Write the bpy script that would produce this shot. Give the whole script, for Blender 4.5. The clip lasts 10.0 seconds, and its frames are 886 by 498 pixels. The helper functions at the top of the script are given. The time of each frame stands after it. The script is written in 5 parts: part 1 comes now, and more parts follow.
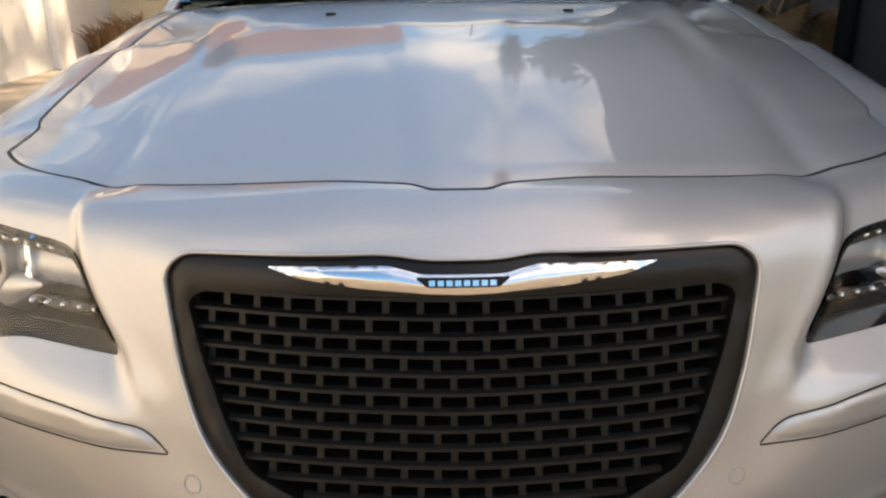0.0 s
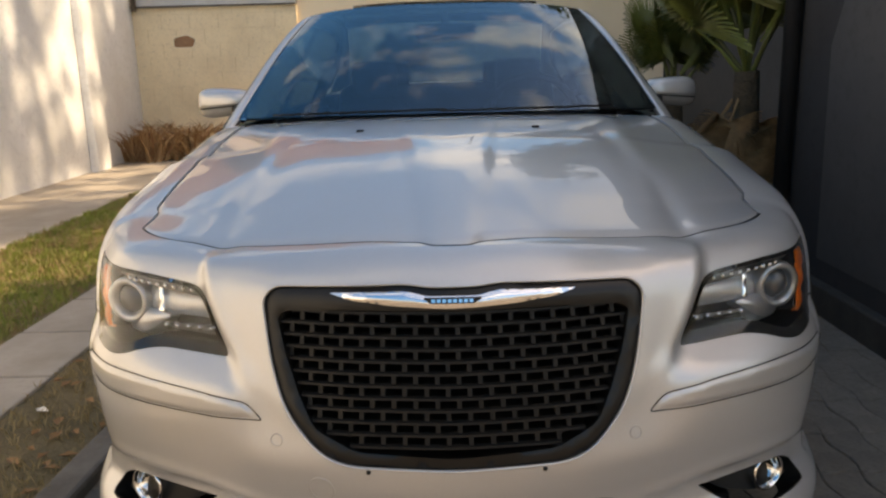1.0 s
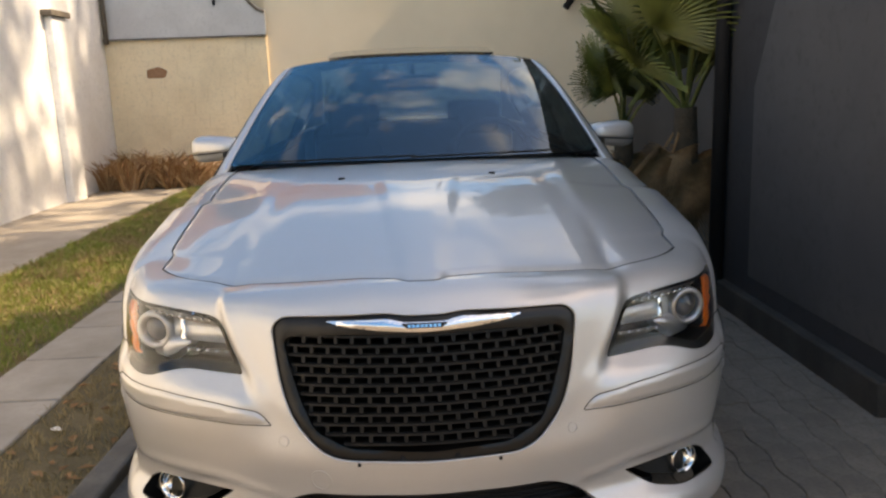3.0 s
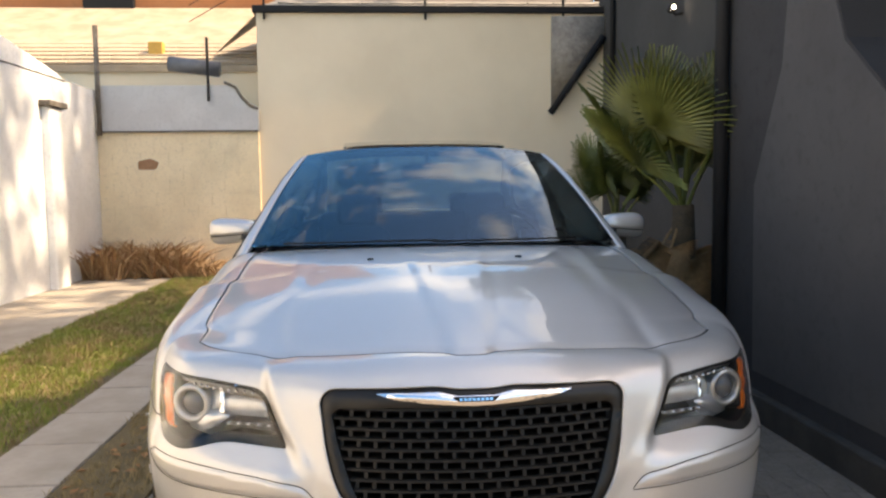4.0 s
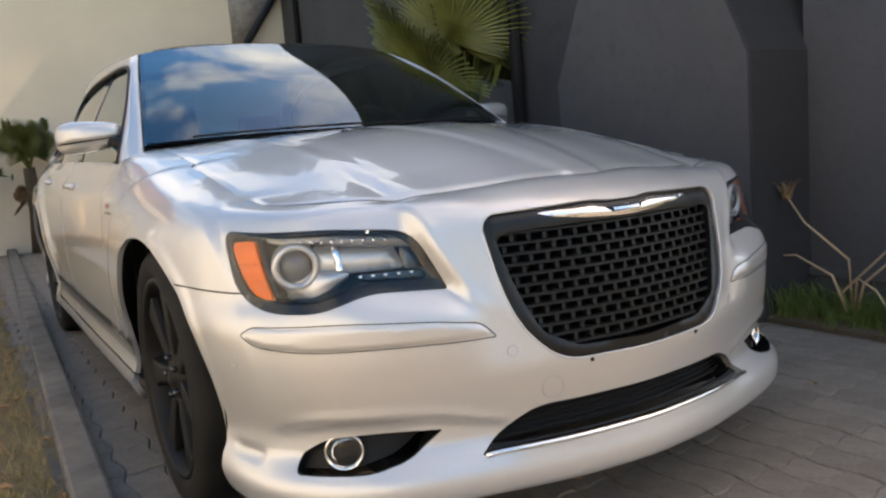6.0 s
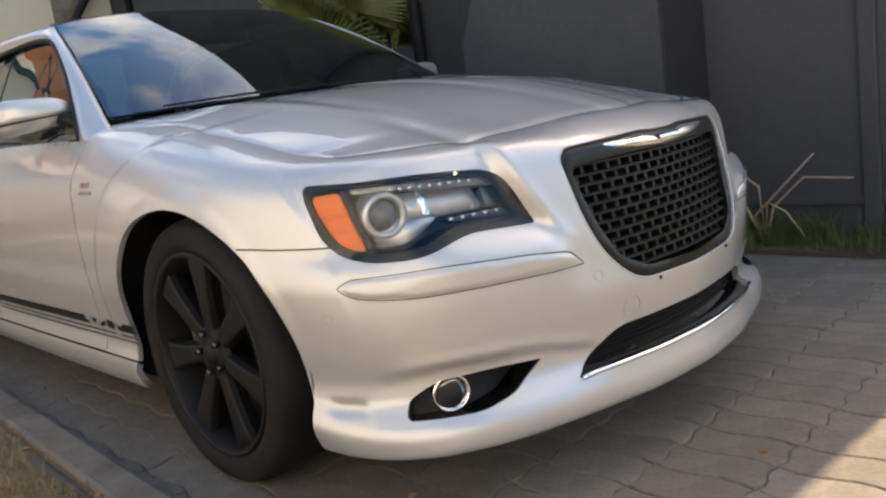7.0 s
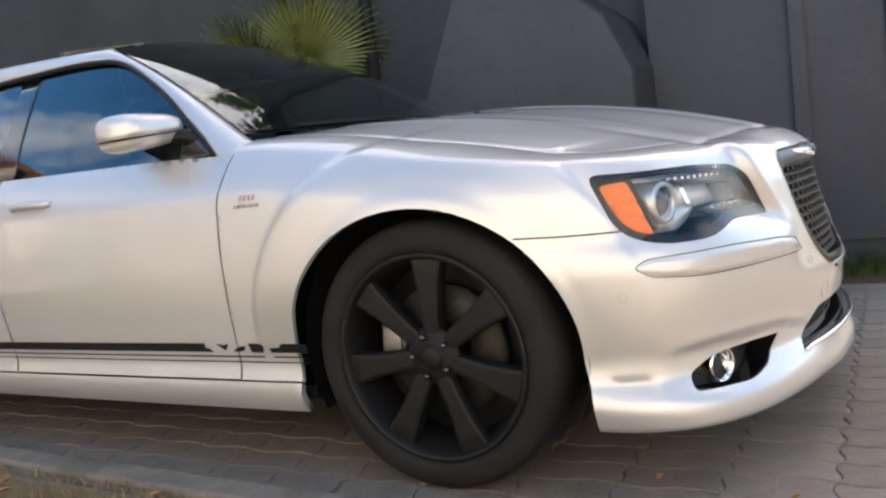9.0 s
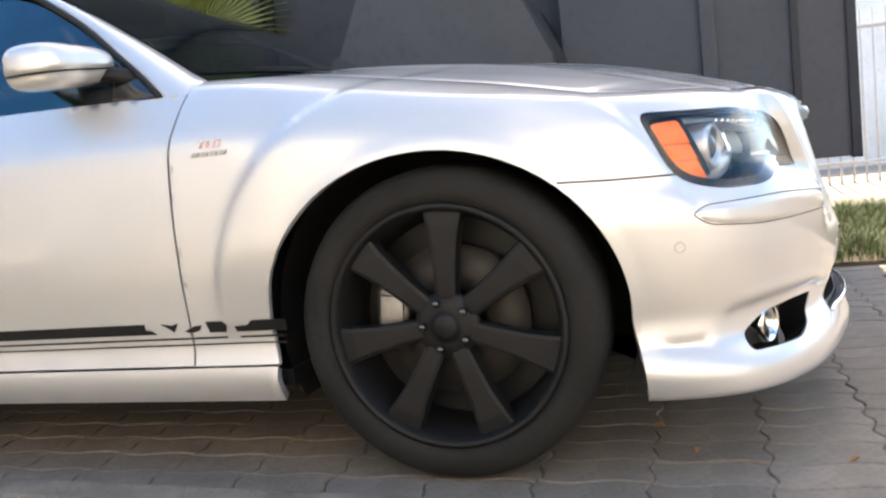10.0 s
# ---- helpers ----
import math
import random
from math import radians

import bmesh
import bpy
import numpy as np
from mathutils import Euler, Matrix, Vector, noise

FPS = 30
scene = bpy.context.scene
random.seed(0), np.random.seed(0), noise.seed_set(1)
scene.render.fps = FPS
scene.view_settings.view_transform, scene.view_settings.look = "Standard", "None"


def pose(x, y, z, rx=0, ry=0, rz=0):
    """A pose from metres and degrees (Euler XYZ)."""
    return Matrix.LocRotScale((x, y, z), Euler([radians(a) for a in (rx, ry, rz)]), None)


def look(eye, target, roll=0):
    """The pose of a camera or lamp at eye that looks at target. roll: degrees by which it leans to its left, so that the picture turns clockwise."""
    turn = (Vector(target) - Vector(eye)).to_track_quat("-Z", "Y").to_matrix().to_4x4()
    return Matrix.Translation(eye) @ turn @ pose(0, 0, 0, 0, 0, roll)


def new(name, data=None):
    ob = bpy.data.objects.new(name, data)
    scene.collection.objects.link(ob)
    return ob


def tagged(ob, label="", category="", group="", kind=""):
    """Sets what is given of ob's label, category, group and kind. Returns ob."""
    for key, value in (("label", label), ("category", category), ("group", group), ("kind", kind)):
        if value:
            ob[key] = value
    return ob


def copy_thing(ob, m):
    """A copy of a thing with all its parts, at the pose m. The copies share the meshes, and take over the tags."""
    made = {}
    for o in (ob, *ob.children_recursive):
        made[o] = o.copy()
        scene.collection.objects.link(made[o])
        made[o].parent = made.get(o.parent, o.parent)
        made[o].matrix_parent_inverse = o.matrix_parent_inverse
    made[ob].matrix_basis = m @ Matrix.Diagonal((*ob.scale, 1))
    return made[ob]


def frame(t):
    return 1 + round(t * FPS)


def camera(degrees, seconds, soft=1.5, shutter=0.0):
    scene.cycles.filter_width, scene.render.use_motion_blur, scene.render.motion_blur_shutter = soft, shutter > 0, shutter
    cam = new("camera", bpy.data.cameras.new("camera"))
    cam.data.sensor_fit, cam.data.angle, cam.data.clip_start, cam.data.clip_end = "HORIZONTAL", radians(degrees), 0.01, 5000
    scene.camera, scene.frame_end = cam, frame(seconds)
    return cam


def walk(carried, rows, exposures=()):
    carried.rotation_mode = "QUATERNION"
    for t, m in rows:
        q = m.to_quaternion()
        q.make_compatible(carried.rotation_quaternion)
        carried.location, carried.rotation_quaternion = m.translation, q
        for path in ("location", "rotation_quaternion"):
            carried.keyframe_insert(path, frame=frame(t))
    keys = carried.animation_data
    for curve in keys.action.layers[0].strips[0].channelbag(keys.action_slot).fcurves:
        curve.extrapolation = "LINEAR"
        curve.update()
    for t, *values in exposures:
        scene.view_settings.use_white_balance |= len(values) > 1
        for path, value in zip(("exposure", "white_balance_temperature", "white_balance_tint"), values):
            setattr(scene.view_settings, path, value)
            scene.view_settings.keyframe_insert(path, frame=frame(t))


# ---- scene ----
cam = camera(58.5, 10.0, soft=2.4)
PATH = [
    (0, (-0.023, -1.712, 1.081), (-0.023, 0.166, 0.394), -0.94),
    (0.5, (-0.027, -1.999, 1.143), (-0.044, -0.084, 0.568), -1.51),
    (1, (-0.004, -2.279, 1.156), (-0.020, -0.331, 0.704), -1.51),
    (1.5, (-0.012, -2.500, 1.214), (0.049, -0.548, 0.781), -0.33),
    (2, (-0.001, -2.598, 1.205), (0.075, -0.640, 0.805), -0.20),
    (2.2, (-0.001, -2.606, 1.212), (0.066, -0.650, 0.799), -0.70),
    (3.3, (-0.015, -2.655, 1.301), (0.054, -0.698, 0.896), -2.26),
    (3.5, (-0.027, -2.633, 1.303), (0.050, -0.667, 0.948), -2.16),
    (4, (-0.203, -2.670, 1.229), (-0.062, -0.681, 1.067), -0.69),
    (4.5, (-0.480, -2.681, 1.111), (-0.209, -0.703, 0.989), -0.22),
    (5, (-0.704, -2.513, 1.037), (-0.280, -0.566, 0.862), -1.94),
    (5.5, (-0.995, -2.360, 0.982), (-0.313, -0.493, 0.761), -3.42),
    (6, (-1.330, -2.223, 0.905), (-0.309, -0.523, 0.644), -4.44),
    (6.2, (-1.427, -2.167, 0.879), (-0.319, -0.525, 0.601), -5.48),
    (7.3, (-1.982, -1.789, 0.897), (-0.550, -0.443, 0.525), -8.20),
    (7.5, (-2.107, -1.712, 0.906), (-0.619, -0.427, 0.540), -8.03),
    (8, (-2.326, -1.496, 0.908), (-0.754, -0.308, 0.563), -8.10),
    (8.5, (-2.496, -1.290, 0.858), (-0.859, -0.173, 0.593), -7.84),
    (9, (-2.610, -1.063, 0.821), (-0.891, -0.063, 0.606), -7.19),
    (9.5, (-2.639, -0.839, 0.754), (-0.848, 0.025, 0.539), -6.98),
    (10, (-2.552, -0.558, 0.684), (-0.666, 0.075, 0.474), -6.17),
]
EXPOSE = [(0.0, 1.36, 11000, 14), (1.0, 1.08, 11000, 14), (2.0, 1.22, 10800, 14), (3.5, 1.40, 10300, 14), (4.5, 1.68, 10000, 14), (5.5, 1.60, 9500, 13), (7.5, 1.45, 9100, 12), (9.0, 1.85, 8700, 12), (10.0, 2.18, 8400, 11)]
walk(cam, [(t, look(eye, target, roll)) for t, eye, target, roll in PATH], EXPOSE)

# ---- light ----
SUN_EL, SUN_AZ = 51.0, -3.3          # degrees above ground; degrees from +x towards +y
world = bpy.data.worlds.new("world")
scene.world = world
world.use_nodes = True
wn = world.node_tree
sky = wn.nodes.new("ShaderNodeTexSky")
sky.sky_type = "NISHITA"
sky.sun_disc = False
sky.sun_elevation = radians(SUN_EL)
sky.sun_rotation = radians(90 - SUN_AZ)
sky.dust_density, sky.ozone_density = 1.5, 2.0
wn.nodes["Background"].inputs["Strength"].default_value = 0.15
# thin white clouds drifting over the blue
w_tc = wn.nodes.new("ShaderNodeTexCoord")
w_map = wn.nodes.new("ShaderNodeMapping")
w_map.inputs["Scale"].default_value = (1.0, 1.0, 1.6)
w_map.inputs["Location"].default_value = (3.1, 0.4, 1.7)
w_noise = wn.nodes.new("ShaderNodeTexNoise")
w_noise.inputs["Scale"].default_value, w_noise.inputs["Detail"].default_value, w_noise.inputs["Roughness"].default_value = 2.3, 7.0, 0.58
w_ramp = wn.nodes.new("ShaderNodeMapRange")
w_ramp.inputs["From Min"].default_value, w_ramp.inputs["From Max"].default_value, w_ramp.inputs["To Max"].default_value = 0.50, 0.66, 0.75
w_mix = wn.nodes.new("ShaderNodeMix")
w_mix.data_type = "RGBA"
w_mix.inputs[7].default_value = (6.5, 6.7, 7.0, 1)
wn.links.new(w_tc.outputs["Generated"], w_map.inputs["Vector"])
wn.links.new(w_map.outputs[0], w_noise.inputs["Vector"])
wn.links.new(w_noise.outputs["Fac"], w_ramp.inputs["Value"])
wn.links.new(w_ramp.outputs[0], w_mix.inputs[0])
w_hs = wn.nodes.new("ShaderNodeHueSaturation")
w_hs.inputs["Saturation"].default_value = 1.45
wn.links.new(sky.outputs[0], w_hs.inputs["Color"])
wn.links.new(w_hs.outputs[0], w_mix.inputs[6])
wn.links.new(w_mix.outputs[2], wn.nodes["Background"].inputs[0])
sun_dir = Vector((math.cos(radians(SUN_EL)) * math.cos(radians(SUN_AZ)), math.cos(radians(SUN_EL)) * math.sin(radians(SUN_AZ)), math.sin(radians(SUN_EL))))
sun = new("sun", bpy.data.lights.new("sun", "SUN"))
sun.data.energy, sun.data.angle, sun.data.color = 3.3, radians(0.6), (1.0, 0.955, 0.89)
sun.matrix_world = look(sun_dir * 30, (0, 0, 0))


# ---- materials ----
def mat_nodes(name):
    m = bpy.data.materials.new(name)
    m.use_nodes = True
    nt = m.node_tree
    return m, nt, nt.nodes["Principled BSDF"]


def noise_mix(nt, scale, low, high, a, b, detail=6.0, rough=0.6, coord="Object", vec=None):
    """A colour that wanders between a and b by noise; returns the colour socket."""
    tc = nt.nodes.new("ShaderNodeTexCoord")
    n = nt.nodes.new("ShaderNodeTexNoise")
    n.inputs["Scale"].default_value = scale
    n.inputs["Detail"].default_value = detail
    n.inputs["Roughness"].default_value = rough
    nt.links.new(vec or tc.outputs[coord], n.inputs["Vector"])
    r = nt.nodes.new("ShaderNodeMapRange")
    r.inputs["From Min"].default_value, r.inputs["From Max"].default_value = low, high
    nt.links.new(n.outputs["Fac"], r.inputs["Value"])
    mix = nt.nodes.new("ShaderNodeMix")
    mix.data_type = "RGBA"
    for sock, c in ((6, a), (7, b)):
        if isinstance(c, tuple):
            mix.inputs[sock].default_value = (*c, 1)
        else:
            nt.links.new(c, mix.inputs[sock])
    nt.links.new(r.outputs[0], mix.inputs[0])
    return mix.outputs[2]


def add_bump(nt, bsdf, scale, strength, dist=0.01, detail=5.0):
    tc = nt.nodes.new("ShaderNodeTexCoord")
    n = nt.nodes.new("ShaderNodeTexNoise")
    n.inputs["Scale"].default_value, n.inputs["Detail"].default_value = scale, detail
    nt.links.new(tc.outputs["Object"], n.inputs["Vector"])
    b = nt.nodes.new("ShaderNodeBump")
    b.inputs["Strength"].default_value, b.inputs["Distance"].default_value = strength, dist
    nt.links.new(n.outputs["Fac"], b.inputs["Height"])
    nt.links.new(b.outputs[0], bsdf.inputs["Normal"])


def surface(name, a, b, scale=3.0, rough=0.85, bump=0.3, bump_scale=60.0, dist=0.004, fine=True, metal=0.0, low=0.35, high=0.65, spec=0.3):
    m, nt, p = mat_nodes(name)
    p.inputs["Specular IOR Level"].default_value = spec
    col = noise_mix(nt, scale, low, high, a, b)
    if fine:
        dark = tuple(c * 0.78 for c in a)
        col = noise_mix(nt, scale * 14, 0.52, 0.75, col, dark)
    nt.links.new(col, p.inputs["Base Color"])
    p.inputs["Roughness"].default_value, p.inputs["Metallic"].default_value = rough, metal
    if bump:
        add_bump(nt, p, bump_scale, bump, dist)
    return m


def plain(name, c, rough=0.5, metal=0.0, coat=0.0, vary=0.15, spec=0.5):
    m, nt, p = mat_nodes(name)
    p.inputs["Specular IOR Level"].default_value = spec
    nt.links.new(noise_mix(nt, 25.0, 0.35, 0.7, c, tuple(x * (1 - vary) for x in c)), p.inputs["Base Color"])
    p.inputs["Roughness"].default_value, p.inputs["Metallic"].default_value = rough, metal
    p.inputs["Coat Weight"].default_value = coat
    return m


def paint_material():
    m, nt, p = mat_nodes("silver_paint")
    flake = noise_mix(nt, 900.0, 0.35, 0.7, (0.475, 0.473, 0.468), (0.56, 0.558, 0.552), detail=2.0)
    col = noise_mix(nt, 3.0, 0.45, 0.8, flake, (0.49, 0.485, 0.476), detail=8.0)
    nt.links.new(col, p.inputs["Base Color"])
    p.inputs["Metallic"].default_value, p.inputs["Roughness"].default_value = 0.60, 0.43
    p.inputs["Coat Weight"].default_value, p.inputs["Coat Roughness"].default_value, p.inputs["Coat IOR"].default_value = 1.0, 0.03, 1.5
    return m


def glass_material(name, tint=(0.8, 0.86, 0.84), rough=0.0, ior=1.5):
    m, nt, p = mat_nodes(name)
    p.inputs["Base Color"].default_value = (*tint, 1)
    p.inputs["Transmission Weight"].default_value, p.inputs["Roughness"].default_value, p.inputs["IOR"].default_value = 1.0, rough, ior
    return m


PAINT = paint_material()
BLACK = plain("satin_black", (0.007, 0.007, 0.0073), 0.5, spec=0.22)
GLOSS_BLACK = plain("gloss_black", (0.012, 0.012, 0.013), 0.12, coat=0.6)
RUBBER = surface("tyre_rubber", (0.009, 0.0088, 0.0085), (0.015, 0.0145, 0.0135), 6.0, 0.8, 0.2, 120.0, 0.001, spec=0.2)
RIM_BLACK = plain("matte_black_rim", (0.0068, 0.0067, 0.007), 0.55, 0.0, spec=0.22)
CHROME = plain("chrome", (0.86, 0.86, 0.86), 0.08, 1.0, vary=0.03)
DULL_METAL = surface("brake_metal", (0.16, 0.15, 0.14), (0.22, 0.21, 0.20), 30.0, 0.4, 0.1, 200.0, 0.001, metal=0.9)
GLASS = glass_material("window_glass", (0.30, 0.43, 0.50), ior=1.62)
LENS = glass_material("lamp_lens", (0.97, 0.98, 0.98), ior=1.28)
FRAME_BLACK = plain("grille_frame_black", (0.0040, 0.0040, 0.0042), 0.34, spec=0.35)
EMBLEM = plain("emblem_chrome", (0.88, 0.88, 0.89), 0.2, 1.0, vary=0.02)
SLAT = plain("grille_black", (0.0055, 0.0053, 0.0052), 0.45, spec=0.3)
AMBER = plain("amber_reflector", (1.0, 0.17, 0.003), 0.45, 0.0, 0.0)
DIM_CHROME = plain("lamp_chrome", (0.66, 0.65, 0.64), 0.35, 0.5)
DARK_METAL = surface("dark_iron", (0.050, 0.045, 0.042), (0.034, 0.031, 0.029), 20.0, 0.6, 0.2, 120.0, 0.001, metal=0.6)
INTERIOR = plain("black_interior", (0.02, 0.02, 0.022), 0.7)
CONCRETE = surface("concrete_slab", (0.385, 0.335, 0.28), (0.28, 0.24, 0.195), 2.5, 0.9, 0.4, 50.0, 0.004)
KERB = surface("kerb_concrete", (0.19, 0.165, 0.14), (0.10, 0.086, 0.07), 5.0, 0.9, 0.5, 60.0, 0.004)
WHITE_WALL = surface("white_plaster", (0.82, 0.83, 0.84), (0.70, 0.70, 0.69), 1.2, 0.9, 0.35, 25.0, 0.01)
BEIGE_WALL = surface("beige_plaster", (0.83, 0.70, 0.53), (0.76, 0.635, 0.475), 0.8, 0.9, 0.25, 30.0, 0.004, fine=False)
BLOCK_WALL = surface("worn_block_paint", (0.90, 0.745, 0.52), (0.76, 0.61, 0.41), 2.2, 0.9, 0.4, 30.0, 0.006, low=0.42, high=0.75)
GREY_BAND = surface("pale_grey_paint", (0.60, 0.59, 0.58), (0.52, 0.51, 0.50), 2.0, 0.9, 0.2, 30.0, 0.004)
DARK_WALL = surface("anthracite_paint", (0.050, 0.050, 0.053), (0.040, 0.040, 0.043), 1.0, 0.9, 0.25, 40.0, 0.004, spec=0.1)
DARK_SHEET = surface("dark_sheet_metal", (0.072, 0.073, 0.079), (0.057, 0.058, 0.063), 1.2, 0.75, 0.15, 25.0, 0.004, spec=0.2)
DARK_PLINTH = surface("dark_cement", (0.060, 0.056, 0.052), (0.036, 0.034, 0.032), 4.0, 0.9, 0.4, 60.0, 0.004, spec=0.2)
DARKER = surface("black_paint", (0.015, 0.015, 0.017), (0.012, 0.012, 0.013), 1.5, 0.7, 0.2, 40.0, 0.003)
PAVER = surface("paver_concrete", (0.25, 0.225, 0.20), (0.18, 0.165, 0.15), 7.0, 0.9, 0.5, 90.0, 0.003)
SAND = surface("joint_sand", (0.17, 0.14, 0.105), (0.11, 0.09, 0.07), 12.0, 0.95, 0.5, 90.0, 0.004)
SOIL = surface("soil", (0.10, 0.075, 0.05), (0.06, 0.045, 0.032), 4.0, 0.95, 0.7, 40.0, 0.02)
LAWN = surface("lawn_soil", (0.17, 0.125, 0.065), (0.11, 0.085, 0.045), 3.0, 0.95, 0.7, 60.0, 0.02)
ROOF_TILE = surface("weathered_shingle", (0.44, 0.35, 0.26), (0.33, 0.25, 0.18), 3.0, 0.9, 0.4, 30.0, 0.01)
ORANGE_WALL = surface("orange_render", (0.55, 0.22, 0.10), (0.48, 0.18, 0.08), 1.0, 0.9, 0.2, 20.0, 0.01)
def leaf_material():
    m, nt, p = mat_nodes("palm_leaf")
    info, mix = nt.nodes.new("ShaderNodeObjectInfo"), nt.nodes.new("ShaderNodeMix")
    mix.data_type = "RGBA"
    nt.links.new(info.outputs["Random"], mix.inputs[0])
    for i, k in ((6, 0.35), (7, 0.85)):
        nt.links.new(noise_mix(nt, 9.0, 0.35, 0.7, (0.23 * k, 0.25 * k, 0.055 * k), (0.15 * k, 0.17 * k, 0.04 * k)), mix.inputs[i])
    nt.links.new(mix.outputs[2], p.inputs["Base Color"])
    p.inputs["Roughness"].default_value = 0.5
    return m


LEAF = leaf_material()
DRY = plain("dry_twig", (0.33, 0.20, 0.10), 0.9, vary=0.4)


# ---- mesh helpers ----
def part(name, bm, material, parent=None, label="", smooth=True):
    me = bpy.data.meshes.new(name)
    if isinstance(bm, bmesh.types.BMesh):
        if smooth:
            for f in bm.faces:
                f.smooth = True
        bm.to_mesh(me)
        bm.free()
    else:
        verts, faces = bm
        me.from_pydata([tuple(map(float, v)) for v in verts], [], [tuple(map(int, f)) for f in faces])
        if smooth:
            me.shade_smooth()
    for mm in material if isinstance(material, (list, tuple)) else [material]:
        me.materials.append(mm)
    ob = new(name, me)
    if parent:
        ob.parent = parent
    if label:
        ob["label"] = label
    return ob


def bm_box(bm, lo, hi, bevel=0.0, m=None):
    """An axis-aligned box with rounded edges, added to bm."""
    r = bmesh.ops.create_cube(bm, size=1.0)
    vs = r["verts"]
    lo, hi = Vector(lo), Vector(hi)
    for v in vs:
        v.co = Vector(((lo[i] + hi[i]) / 2 + v.co[i] * (hi[i] - lo[i]) for i in range(3)))
    if bevel:
        es = {e for v in vs for e in v.link_edges}
        out = bmesh.ops.bevel(bm, geom=list(es), offset=bevel, segments=2, affect="EDGES", profile=0.5)
        vs = list({v for f in out["faces"] for v in f.verts} | {v for v in vs if v.is_valid})
    if m is not None:
        bmesh.ops.transform(bm, matrix=m, verts=vs)
    return vs


def box(name, lo, hi, material, parent=None, bevel=0.0, label="", m=None):
    bm = bmesh.new()
    bm_box(bm, lo, hi, bevel, m)
    return part(name, bm, material, parent, label, smooth=False)


def sweep(pts, radius, n=8, closed=False, taper=None):
    """A round tube along points: (verts, faces)."""
    pts = [Vector(p) for p in pts]
    verts, faces = [], []
    k = len(pts)
    up = Vector((0.13, 0.31, 0.94))
    for i, p in enumerate(pts):
        a = pts[(i - 1) % k] if closed or i else pts[i]
        b = pts[(i + 1) % k] if closed or i < k - 1 else pts[i]
        d = (b - a).normalized()
        e1 = d.cross(up).normalized()
        e2 = d.cross(e1)
        r = radius * (taper[i] if taper else 1)
        for j in range(n):
            t = 2 * math.pi * j / n
            verts.append(p + e1 * r * math.cos(t) + e2 * r * math.sin(t))
    for i in range(k if closed else k - 1):
        for j in range(n):
            a, b = i * n + j, i * n + (j + 1) % n
            c, d = ((i + 1) % k) * n + (j + 1) % n, ((i + 1) % k) * n + j
            faces.append((a, b, c, d))
    if not closed:
        faces.append(tuple(range(n))[::-1])
        faces.append(tuple((k - 1) * n + j for j in range(n)))
    return verts, faces


def lathe(profile, n=48, axis="x"):
    """A ring of (radius, along) turned about an axis through the origin: (verts, faces)."""
    verts, faces = [], []
    k = len(profile)
    for j in range(n):
        t = 2 * math.pi * j / n
        for r, a in profile:
            c, s = r * math.cos(t), r * math.sin(t)
            verts.append({"x": (a, c, s), "y": (c, a, s), "z": (c, s, a)}[axis])
    for j in range(n):
        for i in range(k - 1):
            faces.append((j * k + i, j * k + i + 1, ((j + 1) % n) * k + i + 1, ((j + 1) % n) * k + i))
    return verts, faces


def pchip(xs, ys):
    """A smooth monotone curve through points; returns a function of arrays."""
    xs, ys = np.array(xs, float), np.array(ys, float)
    h, d = np.diff(xs), np.diff(ys) / np.diff(xs)
    m = np.r_[d[0], np.where(d[:-1] * d[1:] > 0, 2 * d[:-1] * d[1:] / (d[:-1] + d[1:] + 1e-12), 0), d[-1]]

    def f(x):
        x = np.clip(np.asarray(x, float), xs[0], xs[-1])
        i = np.clip(np.searchsorted(xs, x) - 1, 0, len(h) - 1)
        t = (x - xs[i]) / h[i]
        return (ys[i] * (1 + 2 * t) * (1 - t) ** 2 + h[i] * m[i] * t * (1 - t) ** 2 + ys[i + 1] * t * t * (3 - 2 * t) + h[i] * m[i + 1] * t * t * (t - 1))
    return f


def smooth(x, a, b):
    t = np.clip((np.asarray(x, float) - a) / (b - a), 0, 1)
    return t * t * (3 - 2 * t)


def rounded(poly, r, n=5):
    """A closed 2D outline with its corners rounded; r is one radius or one for each corner."""
    out, k = [], len(poly)
    for i in range(k):
        p, a, b = np.array(poly[i], float), np.array(poly[i - 1], float), np.array(poly[(i + 1) % k], float)
        rr = r[i] if isinstance(r, (list, tuple)) else r
        da, db = np.linalg.norm(a - p), np.linalg.norm(b - p)
        q = min(rr, 0.49 * da, 0.49 * db)
        if q <= 1e-5:
            out.append(tuple(p))
            continue
        p0, p1 = p + (a - p) / da * q, p + (b - p) / db * q
        for j in range(n + 1):
            t = j / n
            out.append(tuple((1 - t) ** 2 * p0 + 2 * t * (1 - t) * p + t * t * p1))
    return out


def resample(poly, d):
    p = np.array(poly, float)
    q = np.vstack([p, p[:1]])
    out = []
    for a, b in zip(q[:-1], q[1:]):
        n = max(1, int(round(np.linalg.norm(b - a) / d)))
        for j in range(n):
            out.append(a + (b - a) * j / n)
    return np.array(out)


def inside(pts, poly):
    x, y = pts[:, 0], pts[:, 1]
    r = np.zeros(len(pts), bool)
    a = np.asarray(poly)
    b = np.roll(a, -1, 0)
    for (x0, y0), (x1, y1) in zip(a, b):
        if y0 != y1:
            r ^= ((y0 > y) != (y1 > y)) & (x < (x1 - x0) * (y - y0) / (y1 - y0) + x0)
    return r


